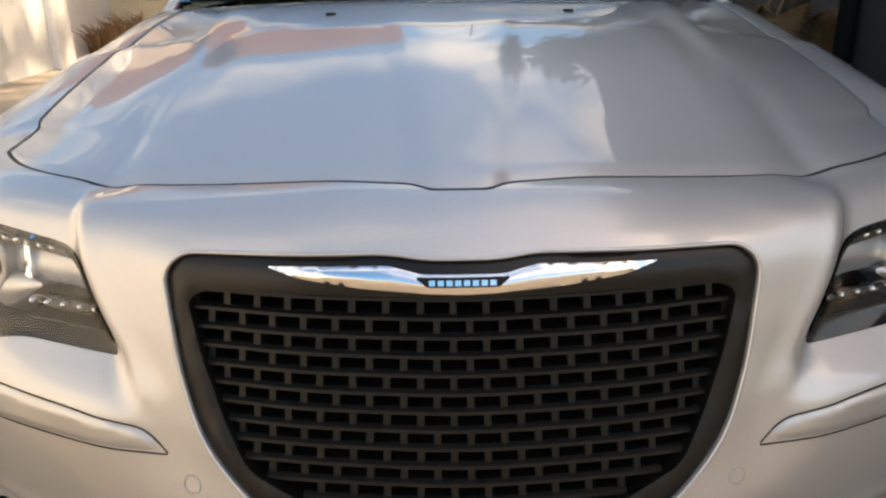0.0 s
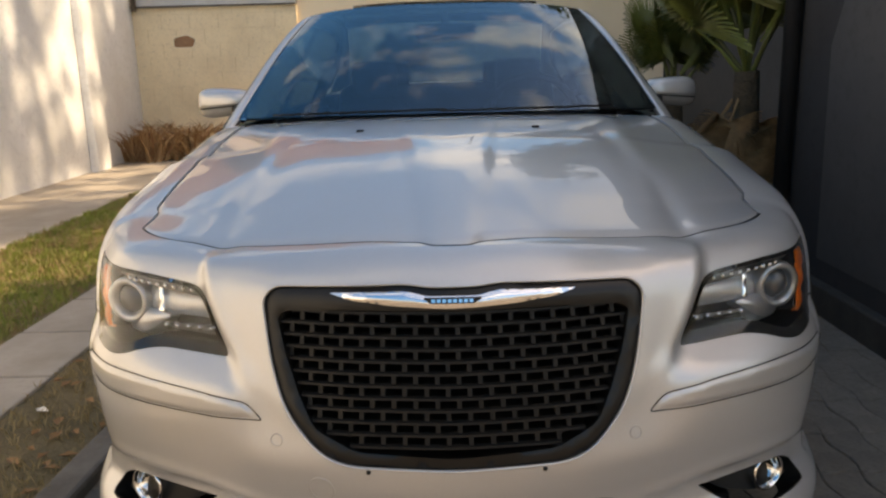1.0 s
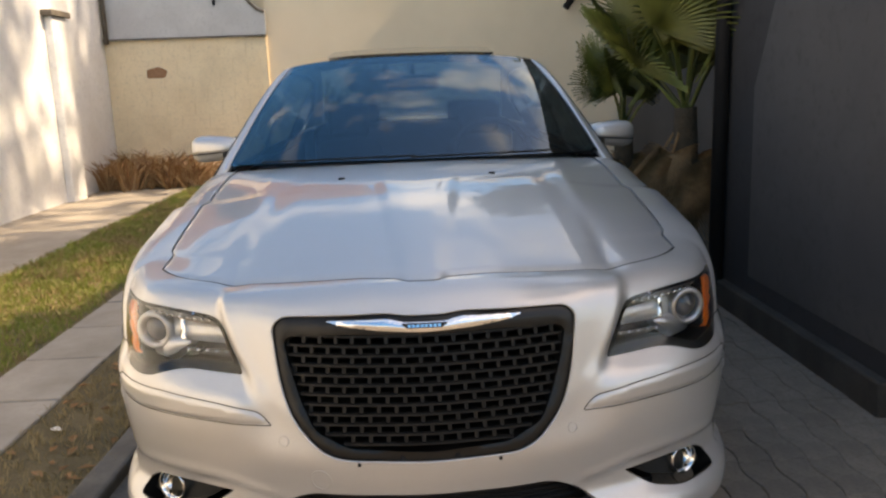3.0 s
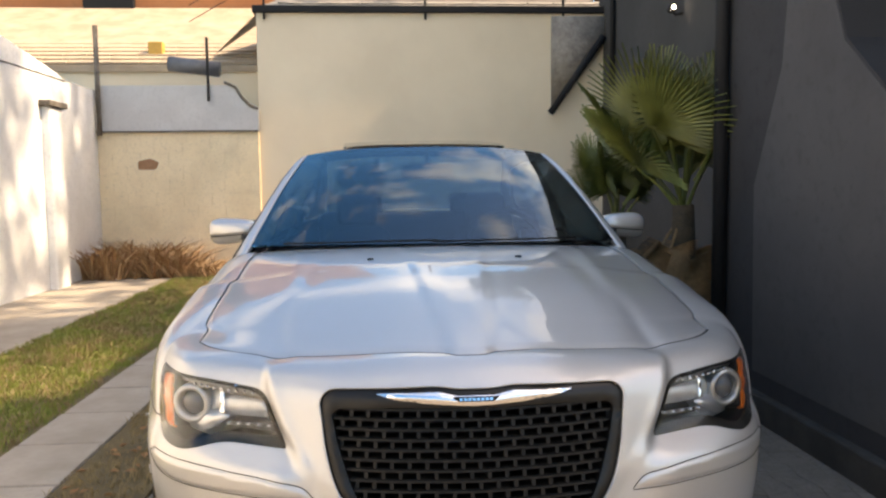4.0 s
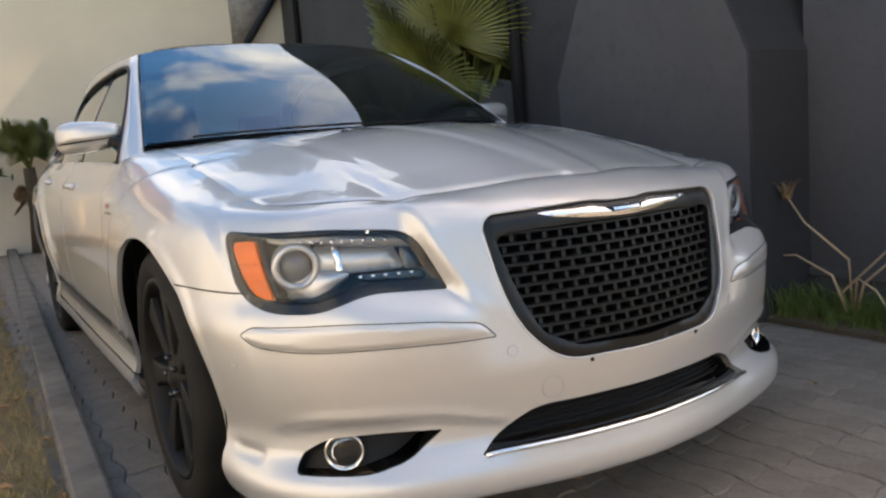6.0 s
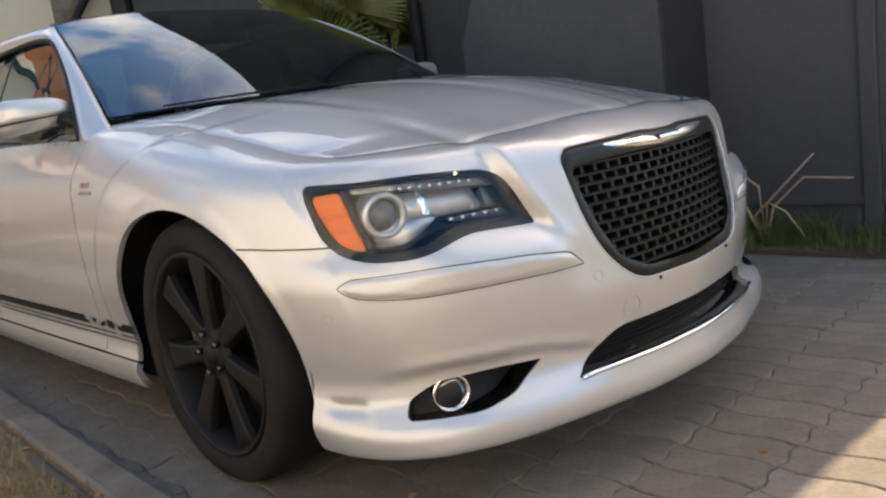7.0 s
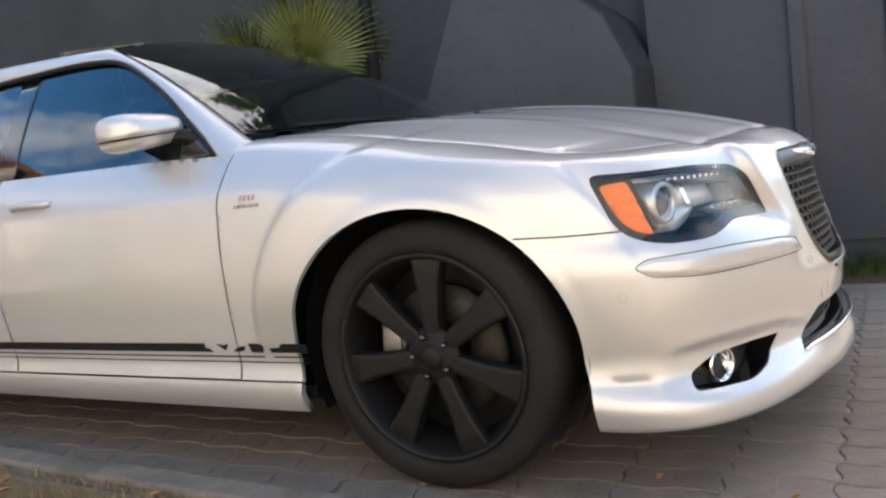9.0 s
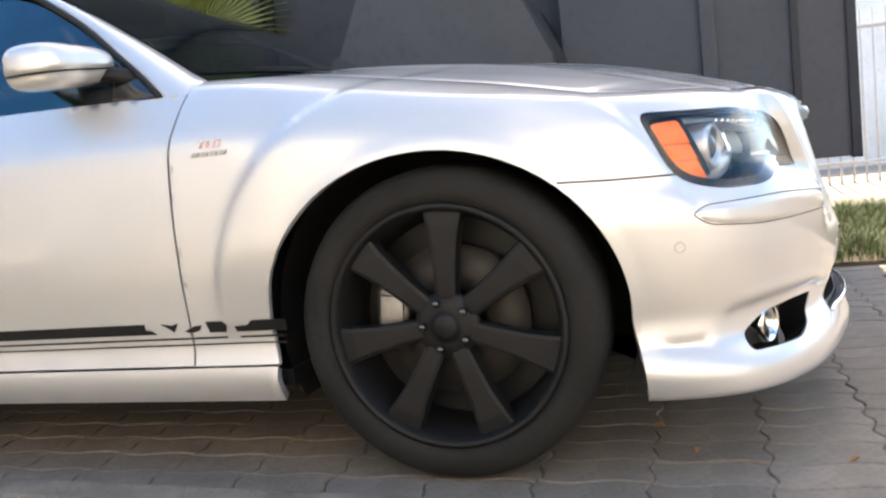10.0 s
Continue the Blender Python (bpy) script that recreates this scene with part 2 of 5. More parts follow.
def edge_distance(pts, poly):
    a = np.asarray(poly)
    b = np.roll(a, -1, 0)
    best = np.full(len(pts), 9.0)
    for p, q in zip(a, b):
        e = q - p
        t = np.clip(((pts - p) @ e) / max(e @ e, 1e-12), 0, 1)
        best = np.minimum(best, np.linalg.norm(pts - p - t[:, None] * e, axis=1))
    return best


def sheet(outer, holes, fn, d, thick=0.012, rim=None, lift=0.0, drop=0.0, drop_width=0.01, upright=False):
    """A shell over a 2D outline with holes, laid on the surface fn(u, v); its rims turn inwards. lift: how far it stands proud; drop: how far its edges fall, in a round, over drop_width."""
    from mathutils.geometry import delaunay_2d_cdt
    loops = [resample(outer, d)] + [resample(h, d) for h in holes]
    allp = np.vstack(loops)
    edges, k = [], 0
    for lp in loops:
        n = len(lp)
        edges += [(k + i, k + (i + 1) % n) for i in range(n)]
        k += n
    lo, hi = loops[0].min(0), loops[0].max(0)
    gx, gy = np.meshgrid(np.arange(lo[0] + d * 0.37, hi[0], d), np.arange(lo[1] + d * 0.41, hi[1], d))
    g = np.c_[gx.ravel(), gy.ravel()]
    ok = inside(g, loops[0])
    for h in loops[1:]:
        ok &= ~inside(g, h)
    g = g[ok]
    for lp in loops:
        g = g[edge_distance(g, lp) > d * 0.55]
    pts = np.vstack([allp, g])
    vs, _, fs, *_ = delaunay_2d_cdt([Vector(p) for p in pts], edges, [], 0, 1e-6)
    uv = np.array([(v.x, v.y) for v in vs])
    fs = np.array([tuple(f) for f in fs if len(f) == 3])
    cen = uv[fs].mean(1)
    ok = inside(cen, loops[0])
    for h in loops[1:]:
        ok &= ~inside(cen, h)
    fs = fs[ok]

    def at(q):
        p = fn(q[:, 0], q[:, 1])
        e = 2e-3
        pu = fn(q[:, 0] + e, q[:, 1]) - fn(q[:, 0] - e, q[:, 1])
        pv = fn(q[:, 0], q[:, 1] + e) - fn(q[:, 0], q[:, 1] - e)
        n = np.cross(pu, pv)
        n /= np.linalg.norm(n, axis=1)[:, None] + 1e-12
        if upright:
            n[np.abs(n[:, 2]) < 0.7] = (0, 0, 1)
            n[n[:, 2] < 0] *= -1
        return p, n
    p, n = at(uv)
    h = np.full(len(uv), lift)
    if drop:
        dist = np.minimum.reduce([edge_distance(uv, lp) for lp in loops])
        h = lift - drop * (1 - np.clip(dist / drop_width, 0, 1)) ** 2
    p = p + n * h[:, None]
    verts, faces = list(p), [tuple(f) for f in fs]
    a = uv[fs[0]]
    if np.cross(p[fs[0][1]] - p[fs[0][0]], p[fs[0][2]] - p[fs[0][0]]) @ n[fs[0][0]] < 0:
        faces = [f[::-1] for f in faces]
    if thick:
        for li, lp in enumerate(loops):
            q, m = at(lp)
            hh = lift - drop
            top, low = q + m * hh, q + m * (hh - thick)
            k = len(verts)
            c = len(lp)
            verts += list(top) + list(low)
            area = np.sum(lp[:, 0] * np.roll(lp[:, 1], -1) - np.roll(lp[:, 0], -1) * lp[:, 1])
            flip = (area > 0) ^ (li > 0)
            for i in range(c):
                j = (i + 1) % c
                f = (k + i, k + c + i, k + c + j, k + j)
                faces.append(f if flip else f[::-1])
    return verts, faces


def empty(name, label, category, at=(0, 0, 0), **kw):
    ob = new(name)
    ob.location = at
    ob.empty_display_size = 0.1
    return tagged(ob, label, category, **kw)

# ---- setting ----
WALL_X, FRONT_X, BACK_Y, LEFT_X, GZ, WALL_H = 1.78, 2.20, 9.2, -4.36, -0.038, 5.2
FAR_X, END_Y, PIPE_Y = 3.1, 0.145, 1.87
FAR_GREY = surface("dark_grey_paint", (0.072, 0.070, 0.069), (0.056, 0.055, 0.054), 1.0, 0.9, 0.25, 40.0, 0.004, spec=0.1)


def slab(name, x0, x1, y0, y1, z0, z1, material, label, category, bevel=0.0):
    return tagged(box(name, (x0, y0, GZ + z0), (x1, y1, GZ + z1), material, bevel=bevel), label, category, kind="structure")


slab("ground", -70, 70, -70, 70, -0.4, -0.07, SOIL, "bare brown earth under the driveway and garden", "ground")
slab("driveway", -1.30, 1.85, -9.0, 9.0, -0.068, -0.010, SAND, "sandy bed of the paved driveway", "driveway")
slab("road", -30, 30, -30, -9.0, -0.069, -0.01, CONCRETE, "pale concrete street behind the driveway", "road")
slab("kerb_right", 1.68, 1.80, PIPE_Y, 9.0, -0.055, 0.06, KERB, "dark concrete kerb at the foot of the wall", "kerb", 0.014)
slab("plinth", WALL_X - 0.05, WALL_X + 0.03, END_Y - 0.01, PIPE_Y, -0.1, 0.14, DARK_PLINTH, "dark cement plinth along the wall", "plinth", 0.012)
slab("lawn_dry", -1.595, -1.20, -9.0, 9.0, -0.055, 0.02, LAWN, "dry grass strip with fallen leaves", "lawn")
kb = bmesh.new()
bm_box(kb, (-0.11, -9.0, GZ - 0.055), (0.0, 9.0, GZ + 0.045), 0.014, pose(-1.065, 0.3, 0, 0, 0, -1.7))
tagged(part("kerb", kb, KERB, smooth=False), "weathered concrete kerb along the driveway", "kerb", kind="structure")
slab("lawn", -3.1, -2.02, -9.0, 8.4, -0.055, 0.022, LAWN, "mown green lawn strip", "lawn")
slab("path_wall", LEFT_X, -3.1, -9.0, 8.4, -0.055, 0.03, CONCRETE, "pale concrete path beside the white wall", "path")
slab("bed_right", 1.85, 9.0, -9.0, 9.2, -0.055, 0.015, SOIL, "strip of dark earth and weeds", "planting bed")
slab("bed_back", LEFT_X, -1.13, 8.4, BACK_Y, -0.055, 0.028, SOIL, "dry earth bed before the block wall", "planting bed")
slab("wall_left", LEFT_X - 0.22, LEFT_X, -9.0, BACK_Y + 0.3, -0.2, 2.68, WHITE_WALL, "whitewashed garden wall with stained plaster", "wall")
slab("wall_house", -2.05, 3.1, BACK_Y + 0.06, BACK_Y + 0.3, -0.2, 3.80, BEIGE_WALL, "plain beige rendered house wall", "wall")
slab("wall_back_band", LEFT_X, -2.5, BACK_Y, BACK_Y + 0.2, 2.09, 2.75, GREY_BAND, "pale grey band on top of the block wall", "wall")
wr = bmesh.new()
end_face = wr.faces.new([wr.verts.new((WALL_X, y, z)) for y, z in ((END_Y, -0.25), (END_Y, 1.22), (0.29, 1.53), (0.65, 1.84), (0.74, 2.06), (0.74, WALL_H), (PIPE_Y, WALL_H), (PIPE_Y, -0.25))])
ex = bmesh.ops.extrude_face_region(wr, geom=[end_face])
bmesh.ops.translate(wr, verts=[v for v in ex["geom"] if isinstance(v, bmesh.types.BMVert)], vec=(FRONT_X - WALL_X + 0.2, 0, 0))
bmesh.ops.recalc_face_normals(wr, faces=wr.faces)
tagged(part("wall_right", wr, DARK_WALL, smooth=False), "tall anthracite painted house wall with a cut-back end", "wall", kind="structure")
slab("wall_front_right", FRONT_X, FRONT_X + 0.2, -1.10, END_Y + 0.02, -0.2, WALL_H + 0.5, DARK_SHEET, "dark sheet-metal wall set back behind weeds", "wall")
slab("wall_front_top", FRONT_X + 0.21, FRONT_X + 0.4, END_Y + 0.02, 0.80, 1.0, WALL_H + 0.5, DARK_SHEET, "dark wall behind the cut-back end", "wall")
slab("wall_return", FRONT_X + 0.2, FAR_X, PIPE_Y - 0.25, PIPE_Y, -0.2, WALL_H, DARK_WALL, "anthracite return of the house wall", "wall")
slab("wall_right_far", FAR_X, FAR_X + 0.25, PIPE_Y - 0.25, BACK_Y + 0.3, -0.2, 6.5, FAR_GREY, "tall dark grey house wall set back behind the palms", "wall")

# ---- the car's body surface ----
# Plan outline at bumper height, from the middle of the nose round to the tail (half; the other half is its mirror).
PLAN = [(0, -0.924), (0.2, -0.904), (0.39, -0.853), (0.515, -0.808), (0.63, -0.757), (0.715, -0.706), (0.787, -0.638), (0.843, -0.548), (0.879, -0.44), (0.902, -0.29), (0.918, -0.1), (0.93, 0.12), (0.936, 0.5), (0.942, 1.5), (0.942, 2.6), (0.935, 3.2), (0.90, 3.7), (0.84, 3.98), (0.70, 4.12), (0.4, 4.18), (0, 4.2)]
_pk = np.r_[0, np.cumsum([math.dist(a, b) for a, b in zip(PLAN, PLAN[1:])])]
_pt = np.linspace(0, _pk[-1], 4000)
_px, _py = pchip(_pk, [p[0] for p in PLAN])(_pt), pchip(_pk, [p[1] for p in PLAN])(_pt)
_k = np.ones(81) / 81
_px = np.convolve(np.r_[-_px[40:0:-1], _px, _px[-1] - np.arange(1, 41) * 0.001], _k, "valid")
_py = np.convolve(np.r_[_py[40:0:-1], _py, np.full(40, _py[-1])], _k, "valid")
_ps = np.r_[0, np.cumsum(np.hypot(np.diff(_px), np.diff(_py)))]
_nx, _ny = np.gradient(_py, _ps), -np.gradient(_px, _ps)
# Upright sections: level v, height, inset at the nose, inset at the flank.
_V = [0.10, 0.13, 0.155, 0.185, 0.205, 0.23, 0.26, 0.30, 0.36, 0.41, 0.47, 0.51, 0.535, 0.56, 0.60, 0.66, 0.72, 0.745, 0.775, 0.81, 0.86, 0.90, 0.95]
_Z = [0.130, 0.134, 0.148, 0.18, 0.205, 0.23, 0.26, 0.30, 0.36, 0.41, 0.47, 0.51, 0.535, 0.56, 0.60, 0.66, 0.72, 0.745, 0.768, 0.781, 0.789, 0.793, 0.796]
_OF = [0.10, -0.004, -0.026, -0.027, -0.020, -0.001, 0.016, 0.018, 0.010, 0.004, 0.0, 0.0, 0.003, 0.012, 0.037, 0.047, 0.06, 0.07, 0.088, 0.118, 0.165, 0.205, 0.25]
_OS = [0.10, 0.06, 0.038, 0.014, 0.001, -0.003, 0.013, 0.021, 0.016, 0.012, 0.006, 0.003, 0.001, 0.0, 0.0, 0.004, 0.010, 0.017, 0.029, 0.052, 0.094, 0.141, 0.205]
zf, of, os_ = pchip(_V, _Z), pchip(_V, _OF), pchip(_V, _OS)
# the middle of the nose, where the grille leans back in one straight slant
_OC = [o if v < 0.40 or v > 0.73 else 0.004 + 0.064 * ((v - 0.41) / 0.335) ** 1.15 if v > 0.41 else 0.004 for v, o in zip(_V, _OF)]
_OC = [o + 0.014 * math.exp(-((v - 0.79) / 0.045) ** 2) for v, o in zip(_V, _OC)]
oc = pchip(_V, _OC)
fold = pchip([0.40, 0.46, 0.535, 0.627, 0.713, 0.80, 0.9], [0.25, 0.32, 0.425, 0.49, 0.54, 0.57, 0.576])
shoulder = pchip([0.10, 0.66, 0.70, 0.72, 0.745, 0.775, 0.81, 0.86, 0.90, 0.95], [0, 0, 0.007, 0.019, 0.034, 0.049, 0.048, 0.036, 0.02, 0])
lean_in = pchip([-1.0, -0.4, 0.0, 0.3, 0.6, 4.2], [0.3, 0.35, 0.6, 0.85, 1.0, 1.0])
lip = pchip([0.3, 0.415, 0.567, 0.757, 0.855, 0.95], [0.285, 0.295, 0.322, 0.329, 0.321, 0.30])
shelf = pchip([0.0, 0.34, 0.41, 0.56, 0.69, 0.895, 1.1, 6.0], [-0.03, -0.03, -0.008, 0.018, 0.022, 0.0, 0.0, 0.0])
ztop = pchip([-1.0, -0.6, -0.4, -0.2, 0.0, 0.3, 0.62, 1.5, 2.5, 3.3, 4.2], [0.796, 0.798, 0.808, 0.836, 0.868, 0.92, 0.965, 0.985, 1.0, 1.0, 0.98])
HUB_Z, ARCH_R, ARCH_Y = 0.338, 0.405, 0.02
WHEEL_Y, WHEEL_Z = 0.012, 0.324
WHEELBASE = 3.05


def body(s, v):
    """The car's outer skin: s metres round the plan from the nose (minus: the other side), v the level."""
    s, v = np.asarray(s, float), np.asarray(v, float)
    sg, a = np.sign(s) + (s == 0), np.abs(s)
    cx, cy = np.interp(a, _ps, _px), np.interp(a, _ps, _py)
    nx, ny = np.interp(a, _ps, _nx), np.interp(a, _ps, _ny)
    w = smooth(cy, -0.70, -0.14)
    rear = smooth(cy, 3.3, 4.0)
    vs = v - shelf(a) * smooth(v, 0.5, 0.54) * (1 - smooth(v, 0.60, 0.69))
    mid = 1 - smooth(a, 0.37, 0.50)
    o = (of(vs) * (1 - mid) + oc(v) * mid) * (1 - w) + os_(v) * w
    o = o - smooth(v, 0.745, 0.95) * (1 - w) * 0.055 * smooth(a, 0.15, 0.75)
    z = zf(v)
    z = np.where(z > 0.5, 0.5 + (z - 0.5) * (ztop(cy) - 0.5) / 0.296, z)
    # the chin splitter is flatter in the middle
    o = o + 0.017 * (1 - smooth(a, 0.25, 0.70)) * (1 - smooth(v, 0.20, 0.24))
    # the middle of the nose stands a little higher
    z = z + 0.016 * (1 - smooth(a, 0.15, 0.5)) * smooth(v, 0.75, 0.88)
    # a shallow valley runs on from the lamp into the bonnet
    z = z - 0.008 * np.exp(-(((a - 0.58) / 0.05) ** 2)) * smooth(v, 0.80, 0.90) * (1 - w)
    # the wing rises on towards the bonnet
    z = z + 0.014 * smooth(v, 0.80, 0.95) * smooth(cy, -0.42, -0.05) * (1 - smooth(cy, 0.3, 0.6))
    # the shoulder leans in more and more towards the cabin
    o = o + shoulder(v) * lean_in(cy) * w
    # flared arches over the wheels
    for hub in (0.0, WHEELBASE):
        r = np.hypot(cy - hub, z - HUB_Z)
        up = smooth(z, 0.30, 0.55)
        o = o - 0.019 * (1 - smooth(r, 0.566, 0.588)) * up * w - 0.006 * (1 - smooth(r, 0.40, 0.43)) * w
    # pressed crease at the level of the door handles
    o = o + 0.008 * smooth(z, 0.80, 0.86) * smooth(cy, 0.5, 0.75) * (1 - rear)
    # the grille sits in a raised surround whose shoulders run up to the bonnet
    sh = 0.345 + 0.115 * smooth(v, 0.72, 0.93) - 0.16 * (1 - smooth(v, 0.40, 0.58))
    ridge = np.exp(-(((a - sh - 0.035) / 0.05) ** 2)) * smooth(v, 0.40, 0.5)
    o = o - 0.004 * ridge * (1 - w)
    # a fold runs from beside the grille up past the lamp to the bonnet; outside it the surface falls back
    fo = fold(v)
    o = o + (1 - w) * smooth(v, 0.53, 0.60) * (1 - smooth(v, 0.84, 0.93)) * (0.026 * smooth(a, fo - 0.030, fo + 0.030) * (1 - smooth(a, fo + 0.06, fo + 0.36)) - 0.004 * np.exp(-(((a - fo + 0.02) / 0.022) ** 2)))
    # lip over the fog lamps and a small ledge by the wheel
    vr = lip(a)
    o = o + 0.010 * (1 - smooth(v, vr - 0.010, vr + 0.006)) * smooth(v, 0.20, 0.26) * smooth(a, 0.34, 0.42) * (1 - smooth(a, 0.85, 0.95))
    o = o - 0.004 * np.exp(-(((v - vr - 0.012) / 0.012) ** 2)) * smooth(a, 0.36, 0.46) * (1 - smooth(a, 0.81, 0.93))
    o = o + 0.009 * smooth(a, 0.945, 0.97) * (1 - smooth(a, 1.035, 1.065)) * smooth(v, 0.234, 0.243) * (1 - smooth(v, 0.245, 0.272))
    return np.stack([sg * (cx - nx * o), cy - ny * o, z], -1)


_gs, _gv = np.meshgrid(np.linspace(0, 5.4, 1081), np.linspace(0.10, 0.95, 341))
_grid = body(_gs, _gv)


def on_body(points, axes):
    """(s, v) of points given in a flat view, axes 'xz' (from ahead) or 'yz' (from the side)."""
    i = ["xyz".index(c) for c in axes]
    out = []
    for p in points:
        q = np.array([abs(p[0]) if axes[0] == "x" else p[0], p[1]])
        d = ((_grid[..., i] - q) ** 2).sum(-1) + (1e-6 * _gs)
        if axes[0] == "x":
            d = d + 1.0 * (_gs > 1.15)
        k = np.unravel_index(np.argmin(d), d.shape)
        s, v = _gs[k], _gv[k]
        for _ in range(4):
            e = 1e-3
            f0 = body(s, v)[i] - q
            j = np.stack([(body(s + e, v)[i] - body(s - e, v)[i]) / (2 * e), (body(s, v + e)[i] - body(s, v - e)[i]) / (2 * e)], 1)
            step = np.clip(np.linalg.lstsq(j, -f0, rcond=1e-3)[0], -0.01, 0.01)
            s, v = s + step[0], min(0.95, max(0.10, v + step[1]))
        out.append((math.copysign(s, p[0]) if axes[0] == "x" else s, v))
    return out


def s_at(y):
    return float(np.interp(y, _py, _ps))


def mirrored(poly):
    return [(-a, b) for a, b in poly]


car = empty("car", "silver four-door saloon with black grille and black wheels parked on pavers", "car")
SHUT = pchip([0, 0.045, 0.09, 0.53, 0.575, 0.74, 0.88, 1.03], [0.870, 0.870, 0.890, 0.910, 0.902, 0.911, 0.903, 0.882])
S_CORNER, S_COWL = 1.03, s_at(0.60)
# height of the seam between bonnet and wing, from the front corner to the screen
SEAM = pchip([1.03, 1.13, 1.265, 1.377, 1.557, S_COWL], [0.882, 0.904, 0.921, 0.930, 0.939, 0.946])
LAMP = rounded([(1.068, 0.742), (0.76, 0.742), (0.555, 0.727), (0.484, 0.594), (0.665, 0.602), (0.775, 0.571), (0.90, 0.571), (1.0, 0.602)], [0.03, 0.06, 0.05, 0.012, 0.04, 0.04, 0.06, 0.08])
GRILLE = rounded([(0.375, 0.746), (0.098, 0.756), (0.05, 0.75), (-0.05, 0.75), (-0.098, 0.756), (-0.375, 0.746), (-0.4, 0.722), (-0.374, 0.592), (-0.338, 0.5), (-0.25, 0.411), (0, 0.405), (0.25, 0.411), (0.338, 0.5), (0.374, 0.592), (0.4, 0.722)], [0.02, 0.02, 0.02, 0.02, 0.02, 0.02, 0.03, 0.05, 0.05, 0.07, 0.05, 0.07, 0.05, 0.05, 0.03])
INTAKE = rounded([(0.30, 0.317), (-0.30, 0.317), (-0.365, 0.292), (-0.450, 0.226), (-0.30, 0.235), (0.30, 0.235), (0.450, 0.226), (0.365, 0.292)], [0.03, 0.03, 0.04, 0.012, 0.01, 0.01, 0.012, 0.04])
FOG = rounded([(0.862, 0.222), (0.858, 0.258), (0.79, 0.294), (0.66, 0.299), (0.525, 0.291), (0.60, 0.238), (0.69, 0.219)], [0.03, 0.04, 0.05, 0.05, 0.008, 0.03, 0.03])
STRIP = rounded([(0.392, 0.485), (0.425, 0.520), (0.52, 0.536), (0.73, 0.549), (0.945, 0.544), (0.976, 0.527), (0.94, 0.503), (0.82, 0.491), (0.60, 0.489)], [0.008, 0.02, 0.05, 0.05, 0.02, 0.01, 0.02, 0.04, 0.04])


def arch_points(hub, a0, a1, n=18, ry=0.42, rz=0.382):
    """Points of a wheel arch's edge, by angle in degrees from the tail side, as (s, v)."""
    pts = [(hub + ARCH_Y + ry * math.cos(radians(a)), HUB_Z + rz * math.sin(radians(a))) for a in np.linspace(a0, a1, n)]
    return on_body([(y, z) for y, z in pts], "yz")




def side_pts(pts):
    return on_body(pts, "yz")


# bumper, with the lamps as bays in its upper edge
front_arch = arch_points(0.0, 134.0, 184.0, 12) + side_pts([(-0.410, 0.25), (-0.420, 0.145)])
half = [(0.0, 0.122), (front_arch[-1][0], 0.122)] + front_arch[::-1]
lamp_r = LAMP
i0 = min(range(len(lamp_r)), key=lambda i: math.dist(lamp_r[i], (1.015, 0.64)))
upper = [(s, float(SHUT(s))) for s in np.linspace(S_CORNER, 0.0, 180)]
lamp_cyc = lamp_r[i0:] + lamp_r[:i0]
k_end = min(range(len(lamp_cyc)), key=lambda i: math.dist(lamp_cyc[i], (1.03, 0.738)))
walk_a, walk_b = lamp_cyc[:k_end + 1], [lamp_cyc[0]] + lamp_cyc[k_end:][::-1]
inner = walk_a if min(p[0] for p in walk_a) < 0.6 else walk_b
outer_edge = walk_b if inner is walk_a else walk_a
half_line = half[1:] + inner + upper[:-1]
bumper_poly = half_line + mirrored(half_line)[::-1]
part("front_bumper", sheet(bumper_poly, [GRILLE, INTAKE, FOG, mirrored(FOG)], body, 0.011, thick=0.02), PAINT, car)

# bonnet: a patch between its shut line, the wings and the screen
def hood(u, w):
    u, w = np.asarray(u, float), np.clip(np.asarray(w, float), -0.01, 1.01)
    sg, a = np.sign(u) + (u == 0), np.clip(np.abs(u), 0, 1.02)

    def edge(t):
        s = S_CORNER + t * (S_COWL - S_CORNER)
        return body(s, SEAM(np.clip(s, S_CORNER, S_COWL)))
    c0 = body(a * S_CORNER, SHUT(np.clip(a * S_CORNER, 0, S_CORNER)))
    d = edge(w)
    e1 = edge(np.ones_like(w))
    top = np.stack([a * e1[..., 0], e1[..., 1] - 0.13 * (1 - a ** 2), e1[..., 2] + 0.024 * (1 - a ** 2)], -1)
    base0 = body(np.zeros_like(a), np.full_like(a, SHUT(0.3)))
    topc = np.stack([0 * a, e1[..., 1] - 0.13, e1[..., 2] + 0.024], -1)
    mid = base0 + w[..., None] * (topc - base0)
    c00, c01, c10, c11 = base0, topc, edge(np.zeros_like(w)), e1
    aa, ww = a[..., None], w[..., None]
    p = (1 - ww) * c0 + ww * top + (1 - aa) * mid + aa * d - ((1 - aa) * (1 - ww) * c00 + (1 - aa) * ww * c01 + aa * (1 - ww) * c10 + aa * ww * c11)
    p[..., 0] *= sg
    x = np.abs(p[..., 0])
    bell = np.sin(np.pi * np.clip(w, 0, 1) ** 0.88)
    rx = 0.455 + 0.10 * w
    p[..., 2] += bell * (0.046 * (1 - a ** 2) + 0.009 * (1 - smooth(x, rx - 0.04, rx + 0.14)))
    p[..., 2] += bell * 0.006 * (1 - smooth(x, 0.05 + 0.10 * w, 0.075 + 0.115 * w))
    p[..., 2] += 0.0035 * np.clip(1 - np.abs(x - rx) / 0.045, 0, 1) * np.clip(bell * 2.5, 0, 1)
    return p


def hood_metric(p, q):
    return hood(p / 0.72, q / 1.1)


